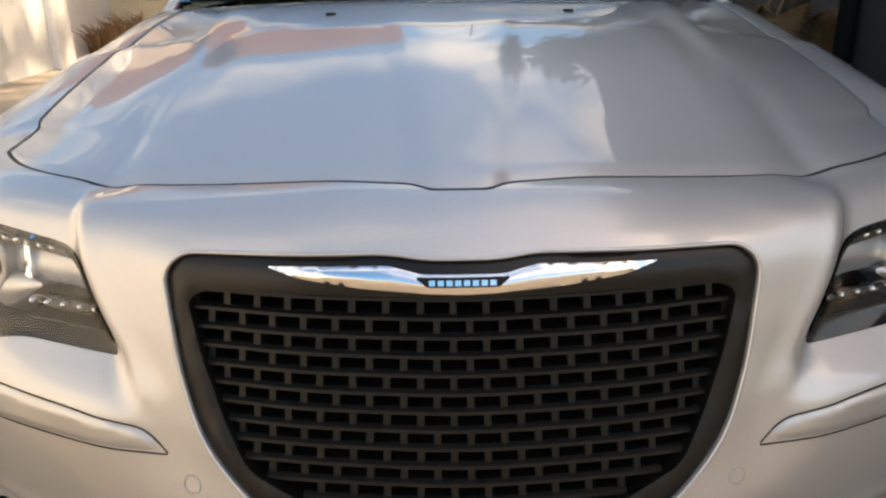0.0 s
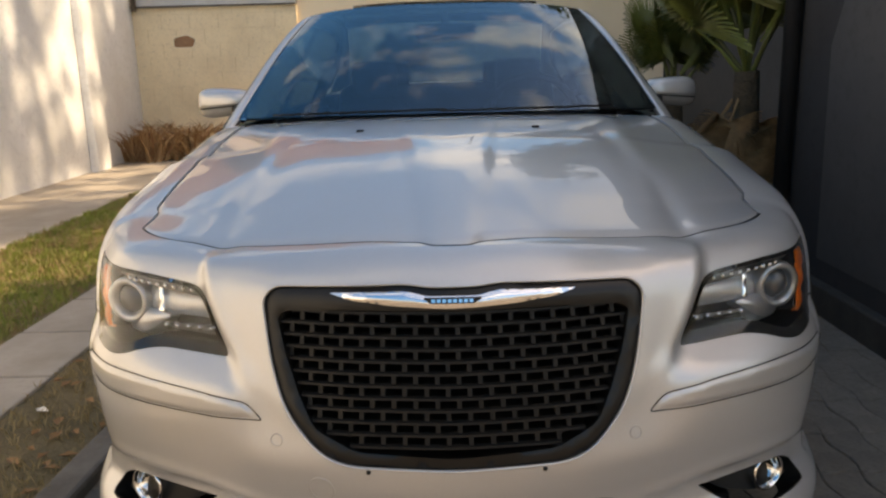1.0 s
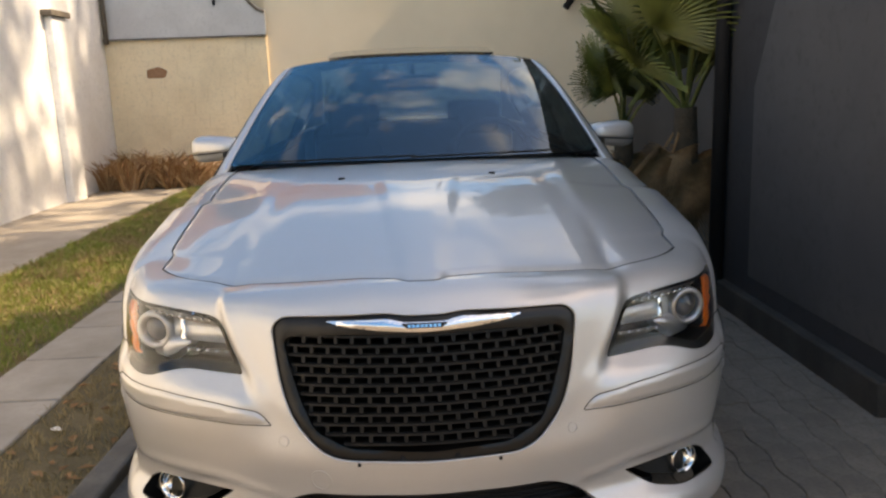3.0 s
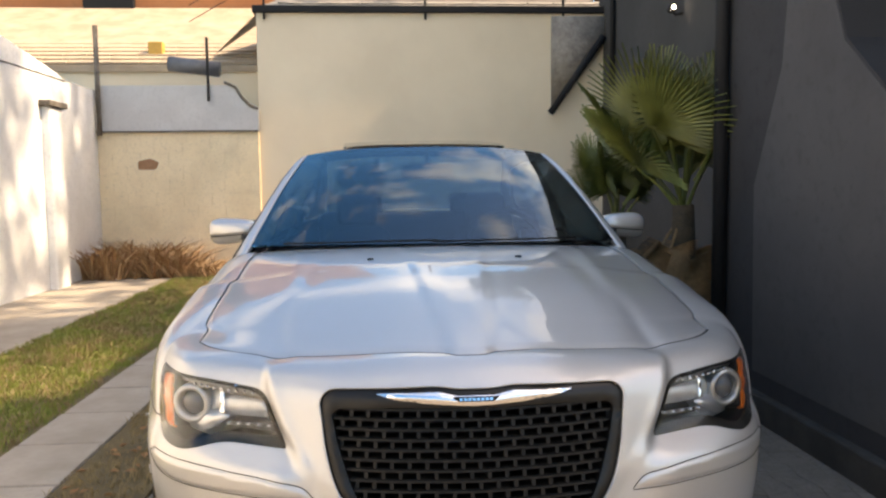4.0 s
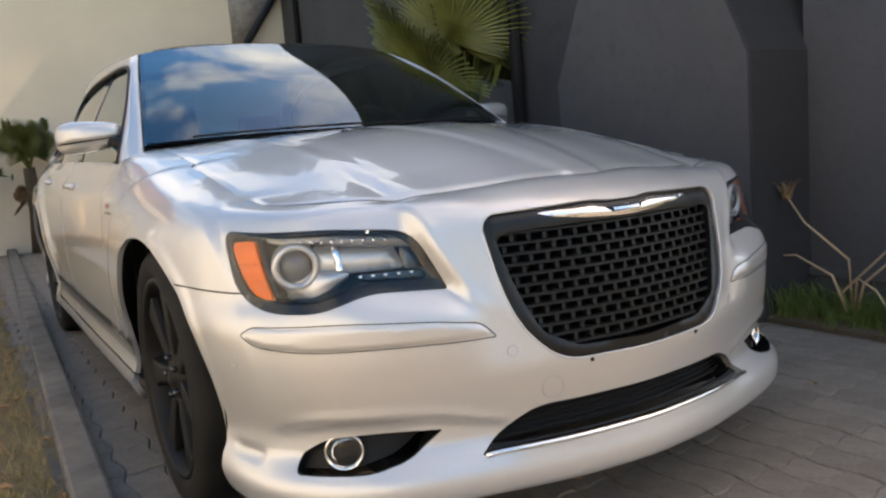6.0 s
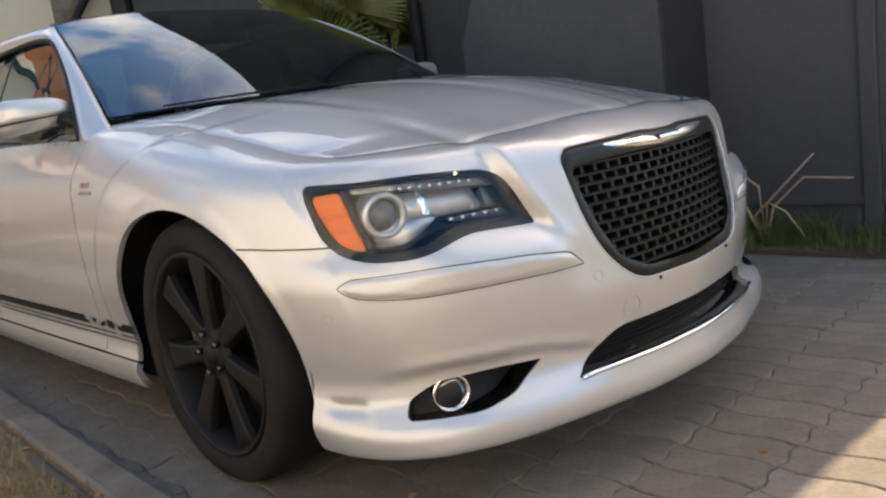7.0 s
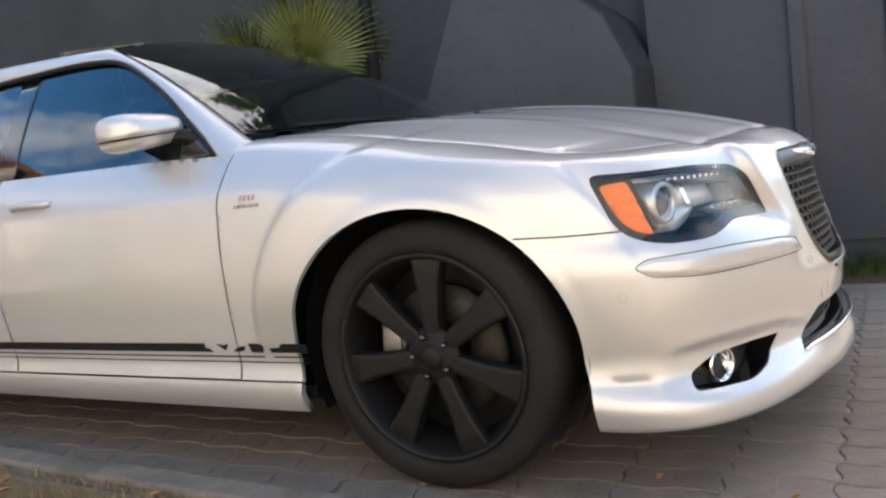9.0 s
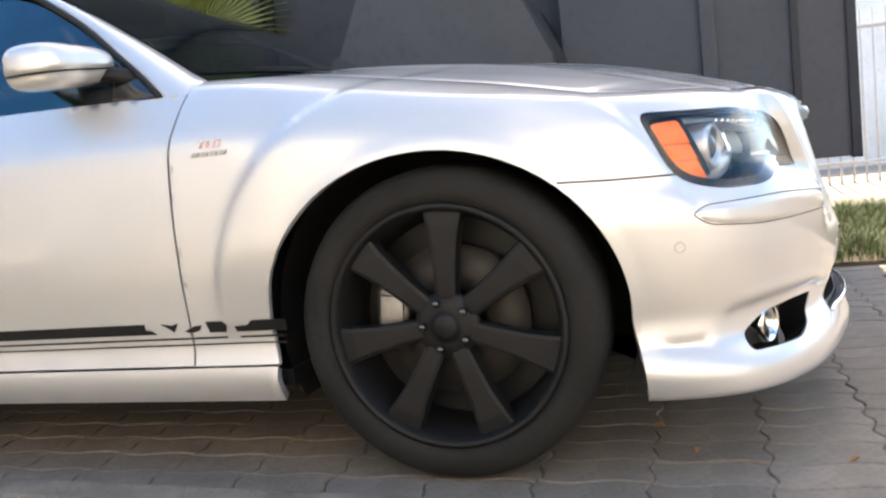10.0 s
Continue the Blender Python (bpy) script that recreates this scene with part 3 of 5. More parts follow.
g = 0.004
gap = [(s, float(SHUT(abs(s))) + 0.004) for s in np.linspace(-S_CORNER, S_CORNER, 120)]
part("hood", sheet([(-0.72 + g, 0.008), (0.72 - g, 0.008), (0.72 - g, 1.1), (-0.72 + g, 1.1)], [], hood_metric, 0.0115, thick=0.02, drop=0.004, drop_width=0.008, upright=True), PAINT, car)

part("shut_gap", sweep(body(*np.array(gap).T) + np.array([0, 0, -0.007]), 0.008, 6), BLACK, car)


# wings
def wing(side):
    arch = arch_points(0.0, -12.0, 134.0, 26)
    edge = [(s, float(SEAM(s))) for s in np.linspace(S_CORNER, S_COWL, 40)]
    door = side_pts([(0.625, 0.93), (0.64, 0.86), (0.652, 0.78), (0.660, 0.6), (0.664, 0.45), (0.664, 0.255), (0.435, 0.255)])
    poly = edge + [(S_COWL + 0.005, 0.87)] + door + arch + (outer_edge if math.dist(outer_edge[0], arch[-1]) < math.dist(outer_edge[-1], arch[-1]) else outer_edge[::-1])
    part("wing", sheet(poly if side > 0 else mirrored(poly), [], body, 0.012, thick=0.014), PAINT, car)


wing(-1)
wing(1)


GREY_METAL = plain("grey_badge", (0.30, 0.29, 0.28), 0.3, 0.7)
RED_METAL = plain("red_silver_badge", (0.62, 0.40, 0.36), 0.25, 0.8)


def flank(side):
    """Doors, sill and rear quarter of one side."""
    def put(name, pts, label="", d=0.03, mat=PAINT, **kw):
        q = side_pts(pts)
        return part(name, sheet(q if side > 0 else mirrored(q), [], body, d, **kw), mat, car, label)
    fd = put("front_door", [(0.631, 0.925), (0.646, 0.86), (0.658, 0.78), (0.666, 0.6), (0.670, 0.45), (0.670, 0.256), (1.78, 0.256), (1.80, 0.6), (1.80, 0.955)], d=0.02, thick=0.015)
    rd = put("rear_door", [(1.812, 0.955), (1.812, 0.6), (1.79, 0.256), (2.52, 0.256), (2.62, 0.45), (2.80, 0.70), (2.86, 0.965)], thick=0.015)
    put("sill", [(0.432, 0.25), (0.432, 0.160), (2.60, 0.160), (2.60, 0.25)], "silver side skirt", thick=0.02)
    a = [(WHEELBASE + ARCH_R * math.cos(radians(t)), HUB_Z + ARCH_R * math.sin(radians(t))) for t in np.linspace(-20, 200, 30)]
    q = side_pts([(2.87, 0.965), (2.81, 0.70), (2.63, 0.45), (2.60, 0.26), (2.66, 0.22)]) + on_body(a[::-1], "yz")
    q = q + [(s_at(3.62), 0.16), (s_at(4.19) + 0.5, 0.16), (s_at(4.19) + 0.5, 0.90), (s_at(3.9), 0.90), (s_at(3.2), 0.90)]
    part("rear_quarter", sheet(q if side > 0 else mirrored(q), [], body, 0.04, thick=0.015), PAINT, car)
    for door, y, z in ((fd, 1.56, 0.852), (rd, 2.55, 0.87)):
        x = side * float(body(*side_pts([(y, z)])[0])[0])
        h = sweep([(x, y - 0.11, z - 0.004), (x + side * 0.014, y - 0.085, z), (x + side * 0.019, y, z + 0.003), (x + side * 0.014, y + 0.085, z), (x, y + 0.11, z - 0.004)], 0.013, 10)
        part("handle", h, PAINT, door)
    # dark stripes along the bottom of the doors
    for z0, z1, y0, y1 in ((0.338, 0.366, 0.80, 2.5), (0.322, 0.327, 0.40, 0.53), (0.322, 0.327, 0.565, 2.5), (0.306, 0.310, 0.40, 2.5)):
        q = side_pts([(y0, z1), (y0, z0), (y1, z0), (y1, z1)])
        part("stripe", sheet(q if side > 0 else mirrored(q), [], body, 0.03, thick=0, lift=0.002), BLACK, car, "matt black sticker stripe")
    shards = (((0.80, 0.352), (0.80, 0.338), (0.765, 0.338), (0.782, 0.348)), ((0.755, 0.366), (0.73, 0.352), (0.715, 0.342), (0.700, 0.366), (0.72, 0.360)), ((0.685, 0.344), (0.668, 0.338), (0.640, 0.344), (0.632, 0.358), (0.655, 0.356)), ((0.622, 0.366), (0.612, 0.338), (0.565, 0.338), (0.560, 0.356), (0.572, 0.366)), ((0.540, 0.352), (0.535, 0.338), (0.395, 0.338), (0.395, 0.366), (0.49, 0.366), (0.505, 0.354)))
    for shard in shards:
        q = side_pts([*shard])
        part("sticker", sheet(q if side > 0 else mirrored(q), [], body, 0.03, thick=0, lift=0.0025), BLACK, car)
    # two short rows of metal letters, as plain bars
    for z0, z1, y0, y1, mm in ((0.784, 0.799, 0.508, 0.572, RED_METAL), (0.764, 0.774, 0.492, 0.590, GREY_METAL)):
        n = 4
        for i in range(n):
            a0, a1 = y0 + (y1 - y0) * i / n, y0 + (y1 - y0) * (i + (0.5 if mm is RED_METAL else 0.8)) / n
            q = side_pts([(a0, z1), (a0 + 0.004, z0), (a1 + 0.004, z0), (a1, z1)])
            part("badge_bar", sheet(q if side > 0 else mirrored(q), [], body, 0.03, thick=0.003, lift=0.003), mm, car)


flank(-1)
flank(1)

# ---- glasshouse ----
def thin_shell(ob, thick):
    """Gives a pane its thickness, leaving its hidden rim open."""
    m = ob.modifiers.new("thickness", "SOLIDIFY")
    m.thickness, m.use_rim = thick, False



def screen(u, w):
    u, w = np.asarray(u, float), np.asarray(w, float)
    k = 1 - np.abs(u) ** 3
    b = np.stack([0.772 * u, 0.66 - 0.18 * k, 0.984 + 0.012 * k], -1)
    t = np.stack([0.598 * u, 1.39 - 0.07 * k, 1.385 + 0.035 * k], -1)
    p = b + w[..., None] * (t - b)
    p[..., 2] += 0.022 * np.sin(np.pi * np.clip(w, 0, 1))
    return p


def roof_fn(u, w):
    u, w = np.asarray(u, float), np.asarray(w, float)
    k = 1 - np.abs(u) ** 3
    y0, y1 = 1.39 - 0.07 * k, 2.75 + 0.08 * k
    e = 0.598 + 0.02 * np.sin(np.pi * np.clip(w, 0, 1) * 0.7)
    return np.stack([e * u, y0 + w * (y1 - y0), 1.385 + 0.035 * k + 0.045 * np.sin(np.pi * np.clip(w, 0, 1) * 0.62) - 0.02 * w ** 3], -1)


def rear_screen(u, w):
    u, w = np.asarray(u, float), np.asarray(w, float)
    k = 1 - u ** 2
    t = roof_fn(u, np.ones_like(w))
    b = np.stack([0.66 * u, 3.35 + 0.08 * k, 1.03 + 0.02 * k], -1)
    return t + w[..., None] * (b - t)


def flat_fn(fn, a, b):
    return lambda p, q: fn(p / a, q / b)


ws = part("windshield", sheet([(-0.655, 0.0), (0.655, 0.0), (0.655, 0.9), (-0.655, 0.9)], [], flat_fn(screen, 0.66, 0.9), 0.03, thick=0), GLASS, car, "clear windscreen reflecting sky")
sol = ws.modifiers.new("thickness", "SOLIDIFY")
sol.thickness, sol.use_rim = 0.005, False
ring = rounded([(-0.655, 0.0), (0.655, 0.0), (0.655, 0.9), (-0.655, 0.9)], 0.02)
part("screen_frit", sheet(ring, [rounded([(-0.645, 0.008), (0.645, 0.008), (0.642, 0.86), (-0.642, 0.86)], 0.04)], flat_fn(screen, 0.66, 0.9), 0.05, thick=0, lift=-0.009), BLACK, car)
roof = part("roof", sheet([(-0.6, 0), (0.6, 0), (0.6, 1.33), (-0.6, 1.33)], [], flat_fn(roof_fn, 0.6, 1.33), 0.06, thick=0.02), GLOSS_BLACK, car, "gloss black panoramic roof")
part("sunroof", sheet(rounded([(-0.42, 0.10), (0.42, 0.10), (0.42, 0.55), (-0.42, 0.55)], 0.05), [], lambda p, q: roof_fn(p / 0.6, q / 1.33) + np.stack([0 * p, 0 * p, 0.012 + 0.05 * (q - 0.1)], -1), 0.05, thick=0.012), GLOSS_BLACK, car, "tilted glass sunroof panel")
rs = part("rear_window", sheet([(-0.6, 0), (0.6, 0), (0.6, 0.7), (-0.6, 0.7)], [], flat_fn(rear_screen, 0.6, 0.7), 0.06, thick=0), GLASS, car)
thin_shell(rs, 0.005)


def rail_in(t):
    """The inner edge of the pillar and roof rail: t 0 at the foot of the pillar, 1 at the header, 2 at the tail of the roof."""
    t = np.asarray(t, float)
    a = screen(np.ones_like(t), np.clip(t, -0.07, 1))
    b = roof_fn(np.ones_like(t), np.clip(t - 1, 0, 1))
    c = rear_screen(np.ones_like(t), np.clip(t - 2, 0, 1))
    return np.where((t < 1)[..., None], a, np.where((t < 2)[..., None], b, c))


BELT_X = 0.854
_tk = [-0.07, 0, 0.125, 0.25, 0.45, 0.65, 0.8, 0.95, 1.25, 1.5, 2.0, 2.6, 3.0]
_ty = pchip(_tk, [0.63, 0.700, 0.775, 0.862, 0.990, 1.13, 1.228, 1.335, 1.60, 2.0, 2.62, 3.0, 3.3])
_tz = pchip(_tk, [0.885, 0.926, 0.990, 1.057, 1.156, 1.245, 1.297, 1.332, 1.354, 1.358, 1.328, 1.165, 0.985])
_tx = pchip(_tk, [0.865, 0.852, 0.822, 0.789, 0.742, 0.70, 0.674, 0.659, 0.649, 0.649, 0.655, 0.71, 0.83])


def rail_out(t):
    return np.stack([_tx(t), _ty(t), _tz(t)], -1)


def rail(side):
    def fn(p, q):
        a, b = rail_in(p), rail_out(p)
        w = np.clip(q / 0.1, 0, 1)[..., None]
        r = a + w * (b - a)
        r[..., 2] += 0.008 * np.sin(np.pi * w[..., 0])
        r[..., 0] += 0.006 * np.sin(np.pi * w[..., 0])
        r[..., 0] *= side
        return r
    n = 90
    verts, faces = [], []
    ts = np.linspace(-0.07, 3.0, n)
    for j in range(7):
        verts += list(fn(ts, np.full(n, 0.1 * j / 6)))
    for j in range(6):
        for i in range(n - 1):
            f = (j * n + i, j * n + i + 1, (j + 1) * n + i + 1, (j + 1) * n + i)
            faces.append(f if side < 0 else f[::-1])
    ob = part("pillar", (verts, faces), PAINT, car, "silver windscreen pillar and roof rail")
    m = ob.modifiers.new("thickness", "SOLIDIFY")
    m.thickness, m.offset = 0.02, -1

    # side glass, behind black frames
    def glass(p, q):
        """p along the car from the foot of the pillar, q from the belt line up to the rail."""
        t = np.interp(p, _ty(np.linspace(0, 3, 200)), np.linspace(0, 3, 200))
        top = rail_out(t)
        z0 = 0.921 + 0.03 * smooth(p, 0.6, 2.6)
        low = np.stack([np.full_like(p, BELT_X) - 0.02 * smooth(p, 2.4, 3.2), p, z0], -1)
        r = low + np.clip(q, 0, 1)[..., None] * (top - low)
        r[..., 0] = (r[..., 0] - 0.006 + 0.012 * np.sin(np.pi * np.clip(q, 0, 1)) - 0.012) * side
        return r

    def cut(y0, y1, m0, m1):
        n = 24
        ys = np.linspace(y0, y1, n)
        return [(y, m0) for y in ys] + [(y, 1 - m1) for y in ys[::-1]]

    def grid(y0, y1, q0, q1, off=0.0):
        n, k = 30, 6
        verts, faces = [], []
        for j in range(k):
            r = glass(np.linspace(y0, y1, n), np.full(n, q0 + (q1 - q0) * j / (k - 1)))
            r[:, 0] += off * side
            verts += list(r)
        for j in range(k - 1):
            for i in range(n - 1):
                f = (j * n + i, j * n + i + 1, (j + 1) * n + i + 1, (j + 1) * n + i)
                faces.append(f if side > 0 else f[::-1])
        return verts, faces
    for y0, y1 in ((0.855, 1.76), (1.86, 2.66)):
        gl = part("side_window", grid(y0, y1, 0.0, 1.0), GLASS, car, "tinted side window")
        thin_shell(gl, 0.004)
    for y0, y1 in ((0.704, 0.87), (1.755, 1.865), (2.655, 3.05)):
        f = part("window_frame", grid(y0, y1, 0.0, 1.0, 0.004), GLOSS_BLACK, car)
        f.modifiers.new("thickness", "SOLIDIFY").thickness = 0.01
    ys = np.linspace(0.704, 3.0, 40)
    part("belt_trim", sweep(glass(ys, np.zeros(40)) + np.array([0.008 * side, 0, 0.004]), 0.008, 8), BLACK, car, "black belt line trim")
    tt = np.linspace(0.02, 2.9, 60)
    r = rail_out(tt)
    r[:, 2] -= 0.009
    r[:, 0] = (r[:, 0] + 0.001) * side
    part("window_trim", sweep(r, 0.009, 8), BLACK, car)

    # mirror
    mx = side * 0.892

    def housing(lo, hi, k):
        bm = bmesh.new()
        bmesh.ops.create_icosphere(bm, subdivisions=4, radius=1.0)
        for v in bm.verts:
            c = v.co
            px, pz = math.copysign(abs(c.x) ** 0.58, c.x), math.copysign(abs(c.z) ** 0.62, c.z)
            py = math.copysign(abs(c.y) ** 0.8, c.y) * (1.0 if c.y < 0 else 0.75)
            pz = min(max(pz, lo), hi)
            v.co = (mx + side * px * 0.113 * k, 0.975 + 0.03 * px + py * 0.098 * k, 1.033 + pz * (0.056 + 0.006 * px) - 0.008 * px * (pz < 0))
        return bm
    mir = part("door_mirror", housing(-0.24, 1, 1.0), PAINT, car, "silver door mirror")
    part("mirror_seam", housing(-0.34, -0.22, 0.965), BLACK, mir)
    part("mirror_lip", housing(-1, -0.32, 0.985), PAINT, mir)
    part("mirror_base", sweep([(side * 0.79, 0.80, 0.985), (side * 0.82, 0.86, 1.005), (side * 0.86, 0.95, 1.018)], 0.020, 10, taper=[1.3, 1.0, 0.9]), BLACK, mir)
    part("mirror_glass", sheet(rounded([(-0.095, -0.04), (0.095, -0.04), (0.095, 0.04), (-0.095, 0.04)], 0.02), [], lambda p, q: np.stack([mx + p, 1.063 + 0.03 * p / 0.1, 1.036 + q], -1), 0.05, thick=0.002), CHROME, mir)


rail(-1)
rail(1)
# cowl under the screen, boot lid
part("cowl", sheet([(-0.7, 0.0), (0.7, 0.0), (0.7, 0.12), (-0.7, 0.12)], [], lambda p, q: np.stack([p * 1.04, 0.50 + 0.13 * (p / 0.7) ** 2 + q * 0.9 - 0.03, 0.955 - 0.03 * (p / 0.7) ** 2 + 0.0 * q], -1), 0.05, thick=0.02), BLACK, car)
part("boot_lid", sheet([(-0.72, 3.30), (0.72, 3.30), (0.66, 4.12), (-0.66, 4.12)], [], lambda p, q: np.stack([p, q + 0.02, 1.02 - 0.03 * (p / 0.7) ** 2 - 0.03 * (q - 3.3)], -1), 0.08, thick=0.02), PAINT, car)

# ---- grille ----
def recess(depth):
    def fn(s, v):
        p = body(s, v)
        p[..., 1] += depth
        return p
    return fn


def scaled(poly, k, dv=0.0, kv=None):
    c = np.mean(np.array(poly), 0)
    return [((a - c[0]) * k + c[0], (b - c[1]) * (kv or k) + c[1] + dv) for a, b in poly]


MESH = rounded([(0.345, 0.701), (0.2, 0.706), (0, 0.705), (-0.2, 0.706), (-0.345, 0.701), (-0.366, 0.688), (-0.346, 0.618), (-0.317, 0.545), (-0.28, 0.478), (-0.195, 0.438), (0, 0.428), (0.195, 0.438), (0.28, 0.478), (0.317, 0.545), (0.346, 0.618), (0.366, 0.688)], 0.02)
gr = part("grille", sheet(scaled(GRILLE, 0.996), [MESH], recess(0.004), 0.014, thick=0.05, drop=0.004, drop_width=0.012), FRAME_BLACK, car, "satin black grille with brick-pattern mesh")
part("grille_edge", sweep(recess(0.001)(*np.array(resample(GRILLE, 0.012)).T), 0.0025, 8, closed=True), PAINT, car, "rolled silver edge round the grille")
part("grille_back", sheet(scaled(GRILLE, 0.97), [], recess(0.085), 0.05, thick=0), DARKER, gr)
n_rows = 12
for i in range(n_rows):
    v = 0.442 + 0.0232 * i
    lim = np.interp(v, [0.428, 0.438, 0.478, 0.545, 0.618, 0.688, 0.71], [0.12, 0.20, 0.282, 0.319, 0.348, 0.368, 0.355])
    ss = np.linspace(-lim, lim, 40)
    verts, faces = [], []
    prof = [(-0.0045, 0.0), (-0.0045, 0.035), (0.0045, 0.035), (0.0045, 0.0), (0.002, -0.008), (-0.002, -0.008)]
    for s in ss:
        for dv, dy in prof:
            p = body(s, v + dv)
            verts.append((p[0], p[1] + 0.028 + dy, p[2]))
    k = len(prof)
    for a in range(len(ss) - 1):
        for b in range(k):
            faces.append((a * k + b, a * k + (b + 1) % k, (a + 1) * k + (b + 1) % k, (a + 1) * k + b))
    step = 0.043
    x = -0.4 + (step / 2 if i % 2 else 0)
    while x < 0.4:
        if abs(x) < lim - 0.004 and i < n_rows - 1:
            b0 = len(verts)
            for sx in (-0.0045, 0.0045):
                for dv in (0.0, 0.0232):
                    for dy in (-0.002, 0.035):
                        p = body(x + sx, v + dv)
                        verts.append((p[0], p[1] + 0.028 + dy, p[2]))
            for f in ((0, 2, 3, 1), (4, 5, 7, 6), (0, 4, 6, 2), (1, 3, 7, 5), (0, 1, 5, 4), (2, 6, 7, 3)):
                faces.append(tuple(b0 + t for t in f))
        x += step
    part("grille_slat", (verts, faces), SLAT, gr, smooth=False)

# winged emblem on the upper bar
WING = [(0.258, 0.739), (0.098, 0.745), (0.055, 0.735), (-0.055, 0.735), (-0.098, 0.745), (-0.258, 0.739), (-0.21, 0.727), (-0.12, 0.717), (-0.045, 0.713), (0.0, 0.712), (0.045, 0.713), (0.12, 0.717), (0.21, 0.727)]
em = part("emblem", sheet(rounded(WING, 0.008), [], recess(-0.004), 0.006, thick=0.02, drop=0.006, drop_width=0.012), EMBLEM, car, "chrome winged emblem")
part("emblem_plate", sheet(rounded([(0.062, 0.7325), (-0.062, 0.7325), (-0.047, 0.7215), (0.047, 0.7215)], 0.004), [], recess(-0.006), 0.01, thick=0.003), BLACK, em)
for i in range(8):
    x0 = -0.044 + i * 0.0112
    part("emblem_bar", sheet([(x0, 0.724), (x0 + 0.008, 0.724), (x0 + 0.008, 0.730), (x0, 0.730)], [], recess(-0.008), 0.02, thick=0.002), CHROME, em)

# ---- lower intake and fog lamps ----
ik = part("lower_intake", sheet(scaled(INTAKE, 0.985), [rounded([(0.29, 0.309), (-0.29, 0.309), (-0.35, 0.287), (-0.42, 0.240), (0.42, 0.240), (0.35, 0.287)], 0.02)], recess(0.02), 0.02, thick=0.05), BLACK, car, "black mesh lower air intake")
part("intake_back", sheet(scaled(INTAKE, 0.96), [], recess(0.07), 0.05, thick=0), DARKER, ik)
part("intake_trim", sweep(recess(-0.004)(*np.array([(s, 0.235 - 0.008 * abs(s / 0.44) ** 6) for s in np.linspace(-0.44, 0.44, 50)]).T), 0.006, 8), CHROME, ik, "chrome lower strip")
for i in range(5):
    v = 0.250 + i * 0.0125
    lim = 0.395 - i * 0.018
    part("intake_slat", sweep(recess(0.045)(*np.array([(s, v) for s in np.linspace(-lim, lim, 30)]).T), 0.0035, 6), BLACK, ik)
for side in (-1, 1):
    poly = FOG if side > 0 else mirrored(FOG)
    pk = part("fog_pocket", sheet(scaled(poly, 0.99), [], recess(0.06), 0.04, thick=0), BLACK, car)
    part("fog_wall", sheet(poly, [scaled(poly, 0.97)], recess(0.002), 0.02, thick=0.07), BLACK, pk)
    c = body(side * 0.752, 0.259)
    n = Vector((side * 0.45, -0.89, 0)).normalized()
    m = Matrix.Translation(Vector(c) - n * 0.012) @ n.to_track_quat("Z", "Y").to_matrix().to_4x4()
    fl = part("fog_lamp", lathe([(0.0, -0.03), (0.025, -0.028), (0.036, -0.01), (0.038, 0.004), (0.042, 0.006), (0.044, 0.0), (0.042, -0.03)], 32, "z"), CHROME, pk, "round fog lamp with chrome ring")
    fl.matrix_basis = m
    ln = part("fog_lens", lathe([(0.0, 0.006), (0.02, 0.004), (0.037, -0.001)], 32, "z"), LENS, fl)
    thin_shell(ln, 0.003)
    st = STRIP if side > 0 else mirrored(STRIP)
    part("bumper_strip", sheet(scaled(st, 0.995, kv=0.97), [], body, 0.008, thick=0.02, lift=0.0035, drop=0.005, drop_width=0.007), PAINT, car, "silver bumper moulding")
    part("strip_gap", sweep(body(*np.array(resample(st, 0.012)).T), 0.0013, 6, closed=True), BLACK, car)

# ---- headlights ----
LAMP_GREY = plain("lamp_housing_grey", (0.14, 0.14, 0.145), 0.35, 0.6)
LOBE_SILVER = plain("lamp_lobe_silver", (0.52, 0.525, 0.54), 0.3, 0.75)
LAMP_EYE = plain("projector_glass", (0.07, 0.075, 0.085), 0.08, 0.0, 0.5)
LAMP_SILVER = plain("lamp_bezel_silver", (0.23, 0.23, 0.24), 0.3, 0.7)


